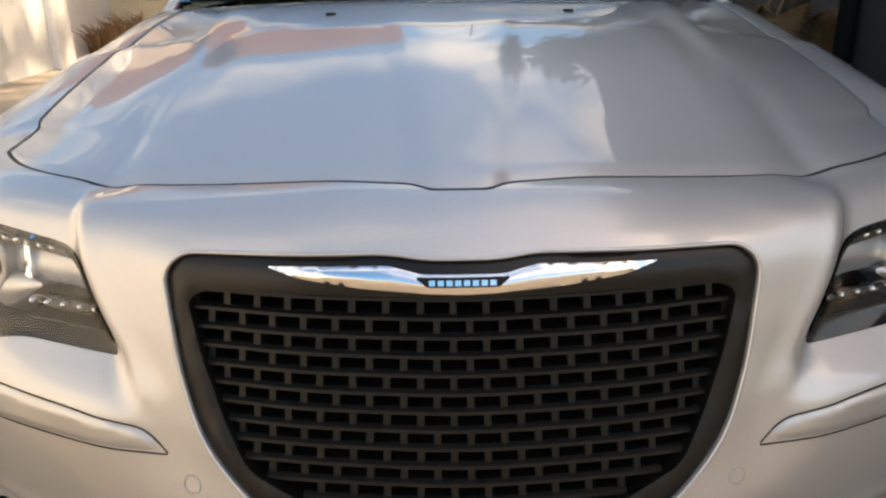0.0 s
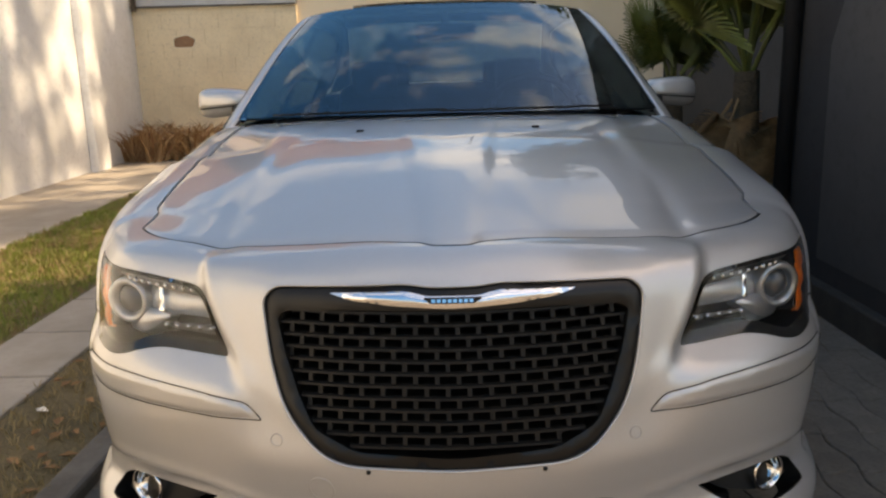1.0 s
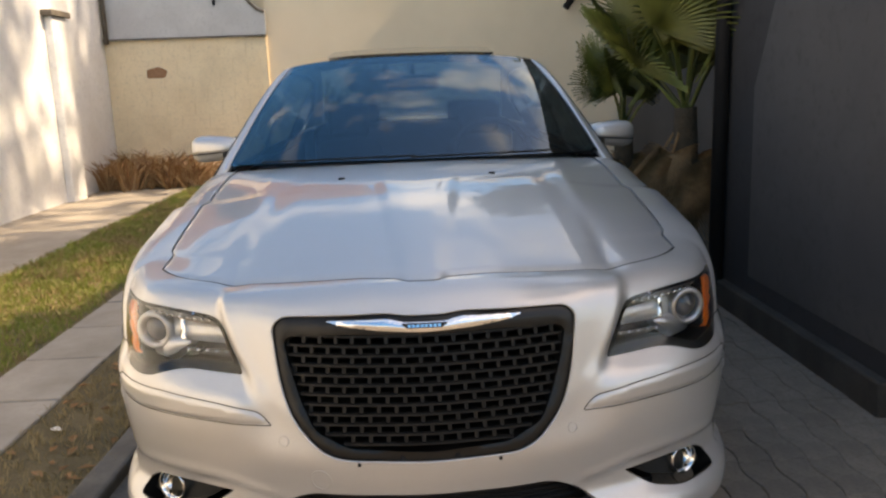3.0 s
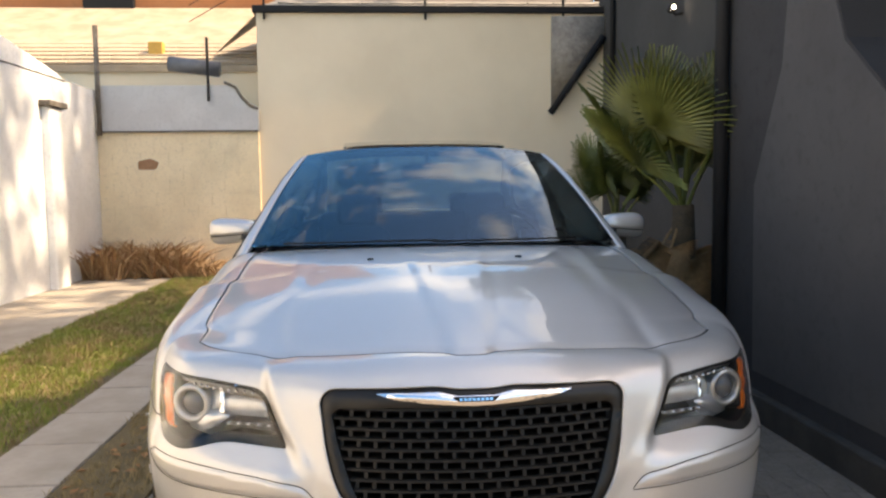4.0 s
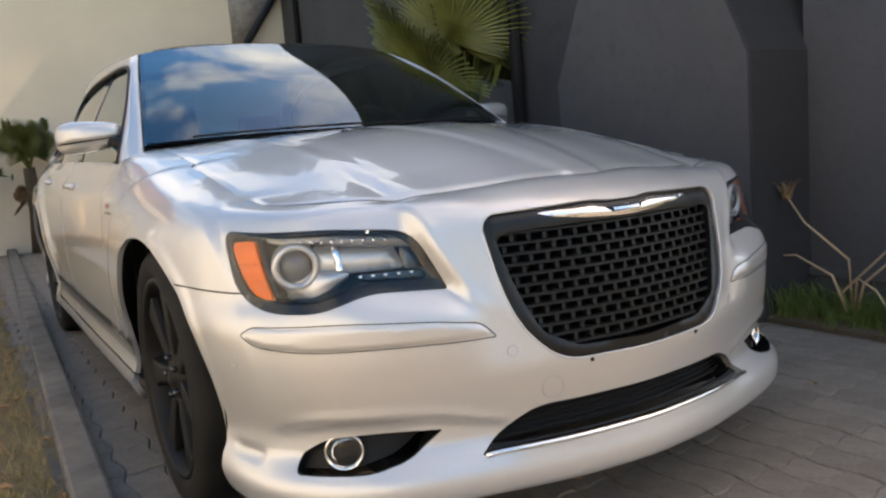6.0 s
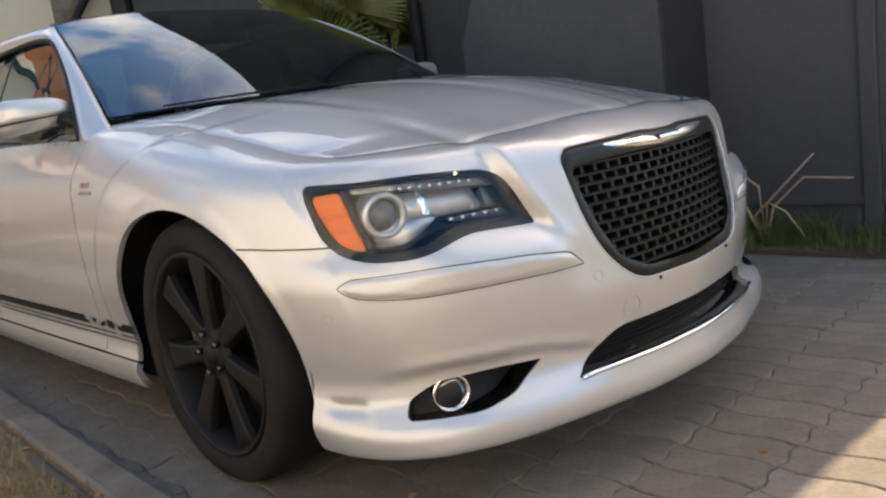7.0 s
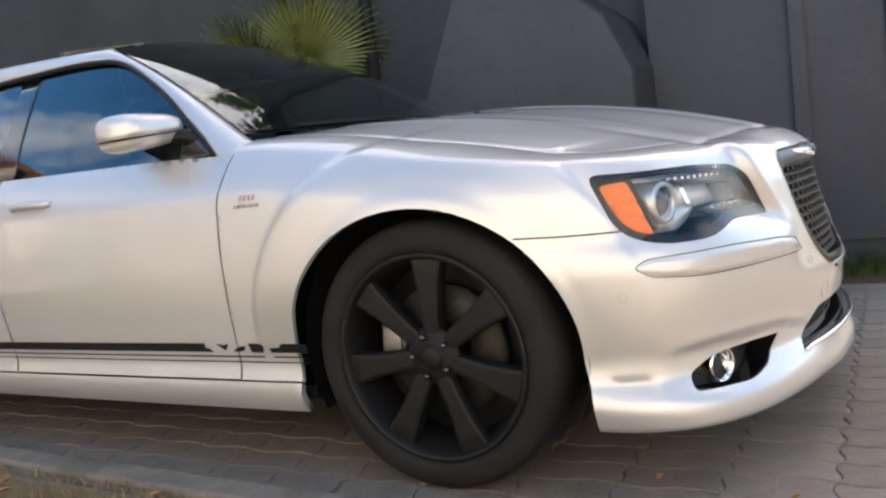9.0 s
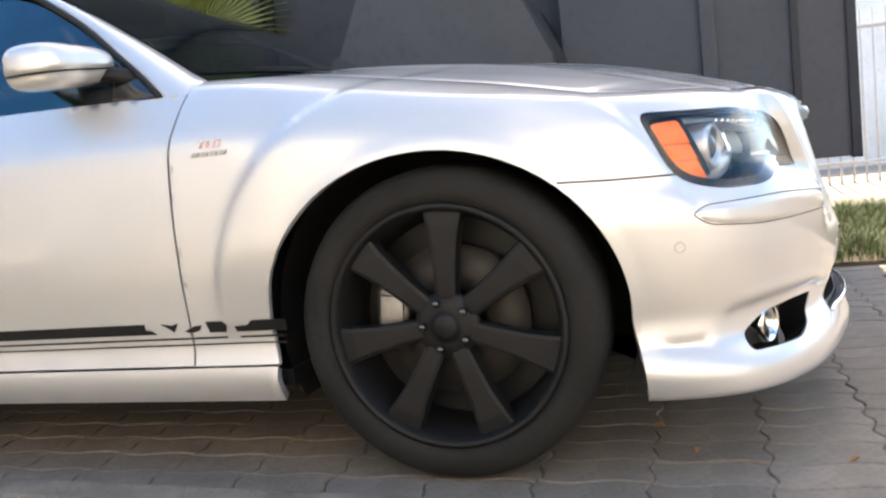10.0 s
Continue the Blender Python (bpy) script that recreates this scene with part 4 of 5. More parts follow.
def headlight(side):
    poly = LAMP if side > 0 else mirrored(LAMP)

    def deep(d):
        def fn(s, v):
            p = body(s, v)
            p[..., 1] += d
            p[..., 0] -= np.sign(s) * d * 0.45
            return p
        return fn
    lens = part("headlight", sheet(scaled(poly, 0.985), [], body, 0.012, thick=0, lift=0.002), LENS, car, "clear headlight with projector and amber corner")
    thin_shell(lens, 0.003)
    lens.visible_shadow = False
    f = side
    opening = rounded([(f * a, b) for a, b in ((1.045, 0.727), (0.98, 0.733), (0.76, 0.734), (0.575, 0.719), (0.517, 0.618), (0.665, 0.624), (0.70, 0.617), (0.775, 0.592), (0.89, 0.590), (0.985, 0.614))], [0.02, 0.03, 0.05, 0.04, 0.012, 0.03, 0.03, 0.03, 0.05, 0.06])
    part("lamp_seal", sheet(poly, [opening], body, 0.012, thick=0.01, lift=-0.004), BLACK, lens, "black lamp border")
    part("lamp_wall", sheet(poly, [scaled(poly, 0.985)], body, 0.02, thick=0.15, lift=-0.004), BLACK, lens)
    part("lamp_back", sheet(poly, [], deep(0.14), 0.03, thick=0), LAMP_GREY, lens)

    def bit(name, pts, d, mat, label="", thick=0.02, r=0.012, drop=0.004, width=0.01):
        q = rounded([(f * a, b) for a, b in pts], r)
        return part(name, sheet(q, [], deep(d), 0.008, thick=thick, drop=drop, drop_width=width), mat, lens, label)
    # amber corner in three stacked facets, and the dark web behind it
    def edge(t):
        return 1.036 - 0.040 * t - 0.045 * t * t, 0.962 - 0.060 * t, 0.724 - 0.126 * t
    amber = None
    for k, (t0, t1) in enumerate(((0.0, 0.40), (0.41, 0.68), (0.69, 1.0))):
        (a0, b0, v0), (a1, b1, v1) = edge(t0), edge(t1)
        q = rounded([(f * a0, v0 - 0.006 * (k == 0)), (f * b0, v0), (f * b1, v1), (f * a1, v1)], 0.004 if k else [0.02, 0.012, 0.004, 0.004])
        m = sheet(q, [], deep(0.006 + 0.002 * k), 0.01, thick=0.012, drop=0.004, drop_width=0.006)
        if amber is None:
            amber = part("corner_reflector", m, AMBER, lens, "amber corner reflector")
        else:
            part("reflector_facet", m, AMBER, amber)
    bit("lamp_web", [(0.957, 0.728), (0.940, 0.728), (0.884, 0.606), (0.897, 0.600)], 0.014, BLACK, "", 0.05, 0.006)
    # grey upper bezel with its row of light dots
    bit("lamp_bezel", [(0.935, 0.737), (0.70, 0.738), (0.57, 0.722), (0.548, 0.690), (0.60, 0.694), (0.72, 0.705), (0.78, 0.714), (0.925, 0.716)], 0.028, LAMP_SILVER, "grey bezel with light dots", 0.03)
    bit("lamp_reflector", [(0.80, 0.704), (0.60, 0.698), (0.572, 0.640), (0.80, 0.642)], 0.062, DIM_CHROME, "chrome reflector", 0.02, 0.012, 0.012, 0.03)
    for a in (0.742,):
        bit("reflector_fin", [(a + 0.006, 0.700), (a - 0.008, 0.700), (a - 0.022, 0.648), (a - 0.006, 0.648)], 0.050, CHROME, "", 0.03, 0.003)
    bit("lamp_lobe", [(0.915, 0.664), (0.86, 0.650), (0.735, 0.648), (0.700, 0.640), (0.750, 0.613), (0.795, 0.598), (0.86, 0.594), (0.90, 0.606)], 0.052, LOBE_SILVER, "silver lobe under the projector", 0.03, 0.014, 0.010, 0.02)
    bit("lamp_shelf", [(0.70, 0.636), (0.535, 0.636), (0.522, 0.618), (0.66, 0.624)], 0.030, GLOSS_BLACK, "", 0.03)
    bit("lamp_end", [(0.585, 0.690), (0.552, 0.688), (0.528, 0.638), (0.575, 0.638)], 0.040, GLOSS_BLACK, "", 0.04)
    dots = [(0.615 + i * 0.026, 0.7085 + 0.0009 * i, 0.024) for i in range(9)] + [(0.56 + i * 0.03, 0.632, 0.027) for i in range(5)]
    for a, b, d in dots:
        bm = bmesh.new()
        bmesh.ops.create_icosphere(bm, subdivisions=1, radius=0.0058)
        bmesh.ops.translate(bm, verts=bm.verts, vec=Vector(deep(d)(f * a, b)))
        part("light_dot", bm, CHROME, lens)
    c = Vector(deep(0.040)(f * 0.838, 0.662))
    n = Vector((f * 0.30, -0.95, -0.02)).normalized()
    m = Matrix.Translation(c) @ n.to_track_quat("Z", "Y").to_matrix().to_4x4()
    tube = part("projector", lathe([(0.036, -0.04), (0.036, 0.004), (0.041, 0.010), (0.050, 0.009), (0.053, 0.0), (0.053, -0.05)], 40, "z"), LOBE_SILVER, lens, "round projector with silver ring")
    tube.matrix_basis = m
    part("projector_lens", lathe([(0.0, 0.012), (0.012, 0.011), (0.024, 0.006), (0.032, -0.002), (0.036, -0.010)], 32, "z"), LAMP_EYE, tube, "smoky grey projector lens")


headlight(-1)
headlight(1)

# ---- wheels ----
def build_wheel():
    w = empty("wheel", "", "")
    for key in ("label", "category"):
        if key in w:
            del w[key]
    R, RR = 0.361, 0.275
    tyre = part("tyre", lathe([(RR - 0.004, 0.045), (RR + 0.004, 0.022), (RR + 0.014, 0.012), (RR + 0.03, 0.006), (R - 0.022, 0.013), (R - 0.010, 0.024), (R - 0.003, 0.042), (R, 0.07), (R, 0.19), (R - 0.004, 0.215), (R - 0.02, 0.235), (RR, 0.235)], 96), RUBBER, w, "worn black tyre")
    rim = part("rim", lathe([(RR, 0.035), (RR + 0.006, 0.022), (RR + 0.004, 0.014), (RR - 0.004, 0.012), (RR - 0.010, 0.018), (RR - 0.016, 0.034), (RR - 0.024, 0.06), (RR - 0.034, 0.12), (RR - 0.034, 0.22)], 96), RIM_BLACK, w, "matt black seven-spoke alloy rim")
    verts, faces = [], []
    for k in range(7):
        a = 2 * math.pi * k / 7
        rows = [(0.035, 0.030, 0.042), (0.07, 0.027, 0.036), (0.12, 0.029, 0.032), (0.18, 0.034, 0.030), (0.230, 0.042, 0.028), (0.259, 0.048, 0.030)]
        b0 = len(verts)
        for r, h, x in rows:
            for t, dx in ((-h, 0.018), (-h + 0.004, 0.003), (-h + 0.012, 0.0), (h - 0.012, 0.0), (h - 0.004, 0.003), (h, 0.018), (h - 0.004, 0.045), (-h + 0.004, 0.045)):
                y, z = -t * math.sin(0) + t, r
                verts.append((x + dx, t * math.cos(a) + r * math.sin(a), r * math.cos(a) - t * math.sin(a)))
        for i in range(len(rows) - 1):
            for j in range(8):
                faces.append((b0 + i * 8 + j, b0 + i * 8 + (j + 1) % 8, b0 + (i + 1) * 8 + (j + 1) % 8, b0 + (i + 1) * 8 + j))
    part("spokes", (verts, faces), RIM_BLACK, rim, smooth=False)
    part("hub_cap", lathe([(0.0, 0.022), (0.024, 0.023), (0.031, 0.028), (0.033, 0.034), (0.045, 0.036), (0.072, 0.038), (0.078, 0.05)], 40), RIM_BLACK, rim)
    for k in range(5):
        a = 2 * math.pi * (k + 0.3) / 5
        nut = part("wheel_nut", lathe([(0.0, 0.020), (0.008, 0.020), (0.0095, 0.024), (0.0095, 0.045)], 6), GLOSS_BLACK, rim)
        nut.location = (0, 0.055 * math.sin(a), 0.055 * math.cos(a))
    part("brake_disc", lathe([(0.07, 0.125), (0.08, 0.115), (0.178, 0.115), (0.178, 0.14), (0.07, 0.14)], 64), DARK_METAL, w, "steel brake disc")
    bm = bmesh.new()
    bm_box(bm, (0.078, 0.10, -0.075), (0.16, 0.19, 0.085), 0.02)
    bm_box(bm, (0.07, 0.115, -0.05), (0.08, 0.175, 0.06), 0.004)
    part("brake_caliper", bm, DULL_METAL, w, "bare metal brake caliper")
    part("wheel_backing", lathe([(0.0, 0.16), (0.24, 0.16)], 40), BLACK, w)
    return w


wheel = build_wheel()
wheel.parent = car
wheel.matrix_basis = pose(-0.925, WHEEL_Y, WHEEL_Z) @ Matrix.Rotation(radians(4), 4, "X")
for x, y, turn in ((-0.925, WHEELBASE, 0), (0.925, WHEEL_Y, 180), (0.925, WHEELBASE, 180)):
    copy_thing(wheel, pose(x, y, WHEEL_Z, 0, 0, turn))
# wheel housings and floor
part("wing_seam", sweep(body(*np.array([(s, 0.611) for s in np.linspace(-front_arch[0][0], -0.988, 24)]).T) + np.array([0.0005, 0, 0]), 0.0022, 6), BLACK, car)
part("wing_seam", sweep(body(*np.array([(s, 0.611) for s in np.linspace(0.988, front_arch[0][0], 24)]).T), 0.0022, 6), BLACK, car)
for side in (-1, 1):
    for hub in (0.0, WHEELBASE):
        arc = [(side * x, hub + 0.015 + (ARCH_R + 0.022) * math.cos(t), HUB_Z + (ARCH_R + 0.010) * math.sin(t)) for x in (0.87, 0.60) for t in np.linspace(-0.45, math.pi + 0.45, 40)]
        fs = [(i, i + 1, 41 + i, 40 + i) for i in range(39)]
        k = len(arc)
        arc.append((side * 0.60, hub, HUB_Z))
        fs += [(40 + i, 41 + i, k) for i in range(39)]
        part("wheel_housing", (arc, fs), BLACK, car)
bm = bmesh.new()
bm_box(bm, (-0.60, -0.70, 0.17), (0.60, 3.9, 0.22))
bm_box(bm, (-0.88, 0.42, 0.19), (0.88, 2.62, 0.23))
part("underbody", bm, BLACK, car, smooth=False)

# ---- small fittings on the bonnet and bumper ----
def hood_z(x, y):
    u, w = np.meshgrid(np.linspace(-1, 1, 81), np.linspace(0, 1, 81))
    p = hood(u, w).reshape(-1, 3)
    return float(p[np.argmin((p[:, 0] - x) ** 2 + (p[:, 1] - y) ** 2), 2])


for x in (-0.262, 0.262):
    bm = bmesh.new()
    bm_box(bm, (x - 0.011, 0.10, hood_z(x, 0.108) - 0.004), (x + 0.011, 0.118, hood_z(x, 0.108) + 0.006), 0.003)
    part("washer_nozzle", bm, BLACK, car)
for sx in (-0.17, 0.17):
    c = body(sx, 0.402)
    bm = bmesh.new()
    bmesh.ops.create_icosphere(bm, subdivisions=2, radius=0.005)
    bmesh.ops.translate(bm, verts=bm.verts, vec=Vector(c))
    part("bolt_hole", bm, BLACK, car)
DARK_PAINT = plain("sensor_grey", (0.45, 0.44, 0.43), 0.4, 0.4)
for sx, v, r in ((-1.007, 0.463, 0.011), (1.007, 0.463, 0.011), (-0.36, 0.450, 0.012), (0.36, 0.450, 0.012), (-0.27, 0.355, 0.026)):
    t = np.linspace(0, 2 * math.pi, 25)[:-1]
    part("sensor_ring", sweep(body(sx + r * np.cos(t), v + r * np.sin(t)), 0.0016, 6, closed=True), DARK_PAINT, car)
# wipers
for x0, x1 in ((-0.62, 0.0), (-0.02, 0.58)):
    pts = [screen(np.array(x / 0.772), np.array(0.002 + 0.010 * i / 11)) + np.array([0, -0.007, 0.007]) for i, x in enumerate(np.linspace(x0, x1, 12))]
    part("wiper", sweep(pts, 0.0038, 6), BLACK, car)

# ---- cabin ----
def seat(x, y):
    st = part("seat_back", sheet(rounded([(-0.23, 0.0), (0.23, 0.0), (0.19, 0.62), (-0.19, 0.62)], 0.10), [], lambda p, q: np.stack([x + p, y + 0.28 * q - 0.05 * (1 - (p / 0.25) ** 2), 0.52 + q * 0.78], -1), 0.04, thick=0.14, drop=0.03, drop_width=0.06), INTERIOR, car, "black leather seat")
    bm = bmesh.new()
    bm_box(bm, (x - 0.115, y + 0.13, 1.0), (x + 0.115, y + 0.23, 1.18), 0.035)
    part("headrest", bm, INTERIOR, st)
    bm = bmesh.new()
    bm_box(bm, (x - 0.26, y - 0.5, 0.42), (x + 0.26, y + 0.05, 0.56), 0.05)
    part("seat_cushion", bm, INTERIOR, st)


for x in (-0.37, 0.37):
    seat(x, 1.72)
bm = bmesh.new()
bm_box(bm, (-0.66, 2.62, 0.45), (0.66, 2.85, 1.05), 0.06)
part("rear_bench", bm, INTERIOR, car, "black rear bench")
bm = bmesh.new()
bm_box(bm, (-0.68, 2.85, 0.95), (0.68, 3.35, 0.99), 0.01)
part("parcel_shelf", bm, INTERIOR, car)
for x in (-0.36, 0.36):
    bm = bmesh.new()
    bm_box(bm, (x - 0.13, 2.70, 1.03), (x + 0.13, 2.80, 1.17), 0.03)
    part("rear_headrest", bm, INTERIOR, car)
part("dashboard", sheet(rounded([(-0.70, 0.0), (0.70, 0.0), (0.70, 0.42), (-0.70, 0.42)], 0.05), [], lambda p, q: np.stack([p, 0.66 + q + 0.05 * (p / 0.7) ** 2, 0.955 + 0.02 * np.sin(q * 7) - 0.03 * (p / 0.7) ** 2], -1), 0.05, thick=0.25), INTERIOR, car, "black dashboard")
sw = part("steering_wheel", sweep([(0.37 + 0.185 * math.cos(t), 1.14 + 0.07 * math.sin(t), 0.93 + 0.17 * math.sin(t)) for t in np.linspace(0, 2 * math.pi, 33)[:-1]], 0.016, 8, closed=True), INTERIOR, car, "black leather steering wheel")
bm = bmesh.new()
bm_box(bm, (0.30, 1.10, 0.87), (0.44, 1.15, 0.98), 0.02)
part("wheel_boss", bm, INTERIOR, sw)
bm = bmesh.new()
bm_box(bm, (-0.125, 1.17, 1.255), (0.125, 1.20, 1.325), 0.02)
rv = part("rear_view_mirror", bm, INTERIOR, car)
part("mirror_stem", sweep([(0, 1.19, 1.32), (0, 1.24, 1.37)], 0.014, 8), INTERIOR, rv)
bm = bmesh.new()
bm_box(bm, (-0.86, 0.66, 0.24), (0.86, 3.2, 0.30))
part("cabin_floor", bm, INTERIOR, car)
for side in (-1, 1):
    bm = bmesh.new()
    bm_box(bm, (side * 0.80, 0.66, 0.30), (side * 0.83, 3.2, 0.90))
    part("door_trim", bm, INTERIOR, car)
bm = bmesh.new()
bm_box(bm, (-0.85, 0.62, 0.28), (0.85, 0.66, 0.90))
part("firewall", bm, INTERIOR, car)

# ---- back of the yard ----
# block wall with recessed courses
wb = slab("wall_back", LEFT_X, -2.05, BACK_Y + 0.02, BACK_Y + 0.2, -0.2, 2.09, BLOCK_WALL, "beige painted block wall with worn joints", "wall")
rng = random.Random(4)
z, row = 0.0, 0
while z < 2.06:
    x = LEFT_X + (0.0 if row % 2 else -0.2)
    while x < -2.06:
        a, b = max(x + 0.0008, LEFT_X + 0.003), min(x + 0.3992, -2.056)
        if b - a > 0.05 and not (row == 8 and -3.75 < x < -3.35):
            bm = bmesh.new()
            bm_box(bm, (a, BACK_Y + rng.uniform(0.010, 0.012), GZ + z + 0.0008), (b, BACK_Y + 0.03, GZ + min(z + 0.1972, 2.08)), 0.0016)
            part("block", bm, BLOCK_WALL, wb, smooth=False)
        x += 0.4
    z += 0.198
    row += 1
RED_BRICK = surface("broken_brick", (0.40, 0.22, 0.13), (0.30, 0.17, 0.10), 20.0, 0.95, 0.6, 80.0, 0.01)
part("broken_patch", sheet(rounded([(-3.80, 1.50), (-3.55, 1.50), (-3.50, 1.60), (-3.62, 1.66), (-3.80, 1.62)], 0.03), [], lambda p, q: np.stack([p, np.full_like(p, BACK_Y + 0.003), q], -1), 0.05, thick=0.03), RED_BRICK, wb, "broken block showing red brick")
# sloping end of the grey band
slope = part("wall_end", sheet([(-2.5, 2.09), (-2.05, 2.09), (-2.05, 2.44), (-2.15, 2.48), (-2.28, 2.58), (-2.36, 2.69), (-2.5, 2.75)], [], lambda p, q: np.stack([p, np.full_like(p, BACK_Y - 0.02), q + GZ], -1), 0.1, thick=0.2), GREY_BAND, None)
tagged(slope, "pale grey wall end with a curved shoulder", "wall", kind="structure")
cop = part("coping", sweep([(-2.52, BACK_Y - 0.03, 2.75), (-2.36, BACK_Y - 0.03, 2.68), (-2.28, BACK_Y - 0.03, 2.54), (-2.15, BACK_Y - 0.03, 2.41), (-2.05, BACK_Y - 0.03, 2.37)], 0.022, 6), KERB, None)
tagged(cop, "dark curved coping on the wall end", "coping", kind="structure")
tagged(box("coping", (LEFT_X, BACK_Y - 0.03, 2.035), (-2.06, BACK_Y + 0.0, 2.06), KERB), "thin dark ledge under the grey band", "ledge", kind="structure")
# pier and corner of the white wall
tagged(box("wall_pier", (LEFT_X, 7.35, GZ), (LEFT_X + 0.10, 7.75, 2.24), WHITE_WALL, bevel=0.02), "white plaster pier on the garden wall", "pier", kind="structure")
tagged(box("pier_cap", (LEFT_X, 7.28, 2.24), (LEFT_X + 0.14, 7.82, 2.31), KERB, bevel=0.01), "dark stone cap on the pier", "pier cap", kind="structure")
tagged(part("wall_pipe", sweep([(LEFT_X + 0.06, BACK_Y - 0.06, 1.99), (LEFT_X + 0.06, BACK_Y - 0.06, 3.55)], 0.035, 8), KERB), "grey pipe in the corner of the walls", "pipe")
wn_top = part("wall_top", sheet([(3.0, 2.66), (8.2, 2.66), (7.9, 2.74), (6.2, 2.98), (3.0, 3.0)], [], lambda p, q: np.stack([np.full_like(p, LEFT_X), p, q + GZ], -1), 0.2, thick=0.22), WHITE_WALL)
tagged(wn_top, "raised sloping top of the white wall", "wall", kind="structure")

# ---- neighbouring house: shingled roof, gutter, orange gable ----
house = empty("house", "neighbouring house with shingled roof and orange upper wall", "house", (-3.3, 12.0, 0))
def house_part(name, bm, mat, label="", parent=None, smooth=False):
    o = part(name, bm, mat, parent or house, label, smooth)
    if parent is None:
        o.matrix_parent_inverse = Matrix.Translation((3.3, -12.0, 0))
    return o
roof_o = house_part("roof", ([(-9.5, 10.0, 3.12), (-1.3, 10.0, 3.12), (-1.3, 13.2, 4.68), (-9.5, 13.2, 4.68), (-9.5, 10.0, 3.02), (-1.3, 10.0, 3.02), (-1.3, 13.2, 4.57), (-9.5, 13.2, 4.57)], [(0, 1, 2, 3), (7, 6, 5, 4), (0, 4, 5, 1), (1, 5, 6, 2), (2, 6, 7, 3), (3, 7, 4, 0)]), ROOF_TILE, "weathered pinkish shingle roof")
rng = random.Random(8)
SHINGLE = []
for wdt in (0.30, 0.36, 0.42):
    me = bpy.data.meshes.new("shingle")
    a = wdt / 2 - 0.006
    me.from_pydata([(-a, 0, 0.028), (a, 0, 0.028), (a, 0.26, 0.0), (-a, 0.26, 0.0), (-a, 0, 0.0), (a, 0, 0.0)], [], [(0, 1, 2, 3), (4, 5, 1, 0), (5, 2, 1), (4, 0, 3)])
    me.materials.append(ROOF_TILE)
    SHINGLE.append((wdt, me))
slope_a = math.atan2(1.45, 3.2)
for r in range(14):
    x = -6.9 - rng.uniform(0, 0.3)
    while x < -1.4:
        wdt, me = rng.choice(SHINGLE)
        if r < 12:
            o = new("shingle", me)
            o.parent = roof_o
            d = 0.02 + r * 0.225
            o.matrix_basis = pose(x + wdt / 2, 10.0 + d * math.cos(slope_a), 3.131 + d * math.sin(slope_a), math.degrees(slope_a), rng.uniform(-1.2, 1.2), 0)
        x += wdt
GREY_TILE = surface("grey_shingle", (0.30, 0.27, 0.24), (0.20, 0.18, 0.16), 4.0, 0.9, 0.4, 30.0, 0.01)
house_part("dormer_roof", ([(-2.05, 9.6, 3.89), (3.1, 9.6, 3.89), (3.1, 11.5, 4.9), (-1.2, 11.5, 4.9), (-2.05, 9.6, 3.8), (3.1, 9.6, 3.8), (3.1, 11.5, 4.79), (-1.2, 11.5, 4.79)], [(0, 1, 2, 3), (7, 6, 5, 4), (0, 4, 5, 1), (3, 7, 4, 0), (1, 5, 6, 2)]), GREY_TILE, "grey shingled roof over the beige wall")
house_part("dormer_hip", ([(-2.05, 9.6, 3.86), (-2.9, 10.35, 3.32), (-1.3, 11.4, 4.74)], [(0, 2, 1)]), GREY_TILE)
dr = house_part("dormer_front", ([(-9.5, 10.05, -0.2), (-2.06, 10.05, -0.2), (-2.06, 10.05, 3.07), (-9.5, 10.05, 3.07)], [(0, 1, 2, 3)]), BEIGE_WALL)
GREY_SHINGLE = []
for wdt in (0.42, 0.5):
    me = SHINGLE[0][1].copy()
    for v in me.vertices:
        v.co.x *= wdt / 0.30
    me.materials.clear()
    me.materials.append(GREY_TILE)
    GREY_SHINGLE.append((wdt, me))
dor = bpy.data.objects["dormer_roof"]
for r in range(5):
    d, x = 0.02 + r * 0.225, -2.0 + 0.19 * r
    while x < 2.9:
        wdt, me = rng.choice(GREY_SHINGLE)
        o = new("shingle", me)
        o.parent = dor
        o.matrix_basis = pose(x + wdt / 2, 9.6 + d * 0.896, 3.893 + d * 0.443, 26.3, rng.uniform(-1.5, 1.5), 0)
        x += wdt
house_part("fascia", bm := (lambda b: (bm_box(b, (-2.1, 9.20, 3.76), (3.1, 9.62, 3.86), 0.01), b)[1])(bmesh.new()), DARKER, "dark eaves board")
house_part("gutter", sweep([(-3.35, 9.38, 3.05), (-2.62, 9.38, 2.96)], 0.11, 12), surface("old_zinc", (0.17, 0.175, 0.19), (0.11, 0.115, 0.125), 5.0, 0.6, 0.2, 40.0, 0.004, metal=0.4), "old zinc gutter", smooth=True)
house_part("gable", ([(-9.5, 13.3, 3.71), (-2.2, 13.3, 3.71), (-1.4, 13.3, 4.9), (-1.2, 13.3, 7.05), (-9.5, 13.3, 7.05)], [(0, 1, 2, 3, 4)]), ORANGE_WALL, "orange rendered upper wall")
wnd = house_part("window", bm := (lambda b: (bm_box(b, (-5.9, 13.15, 4.52), (-4.95, 13.28, 6.83), 0.01), b)[1])(bmesh.new()), DARKER, "dark upper window")
house_part("vent", (lambda b: (bm_box(b, (-3.95, 10.45, 3.34), (-3.72, 10.62, 3.56), 0.015), b)[1])(bmesh.new()), plain("ochre_paint", (0.55, 0.33, 0.08), 0.7), "small ochre roof vent")
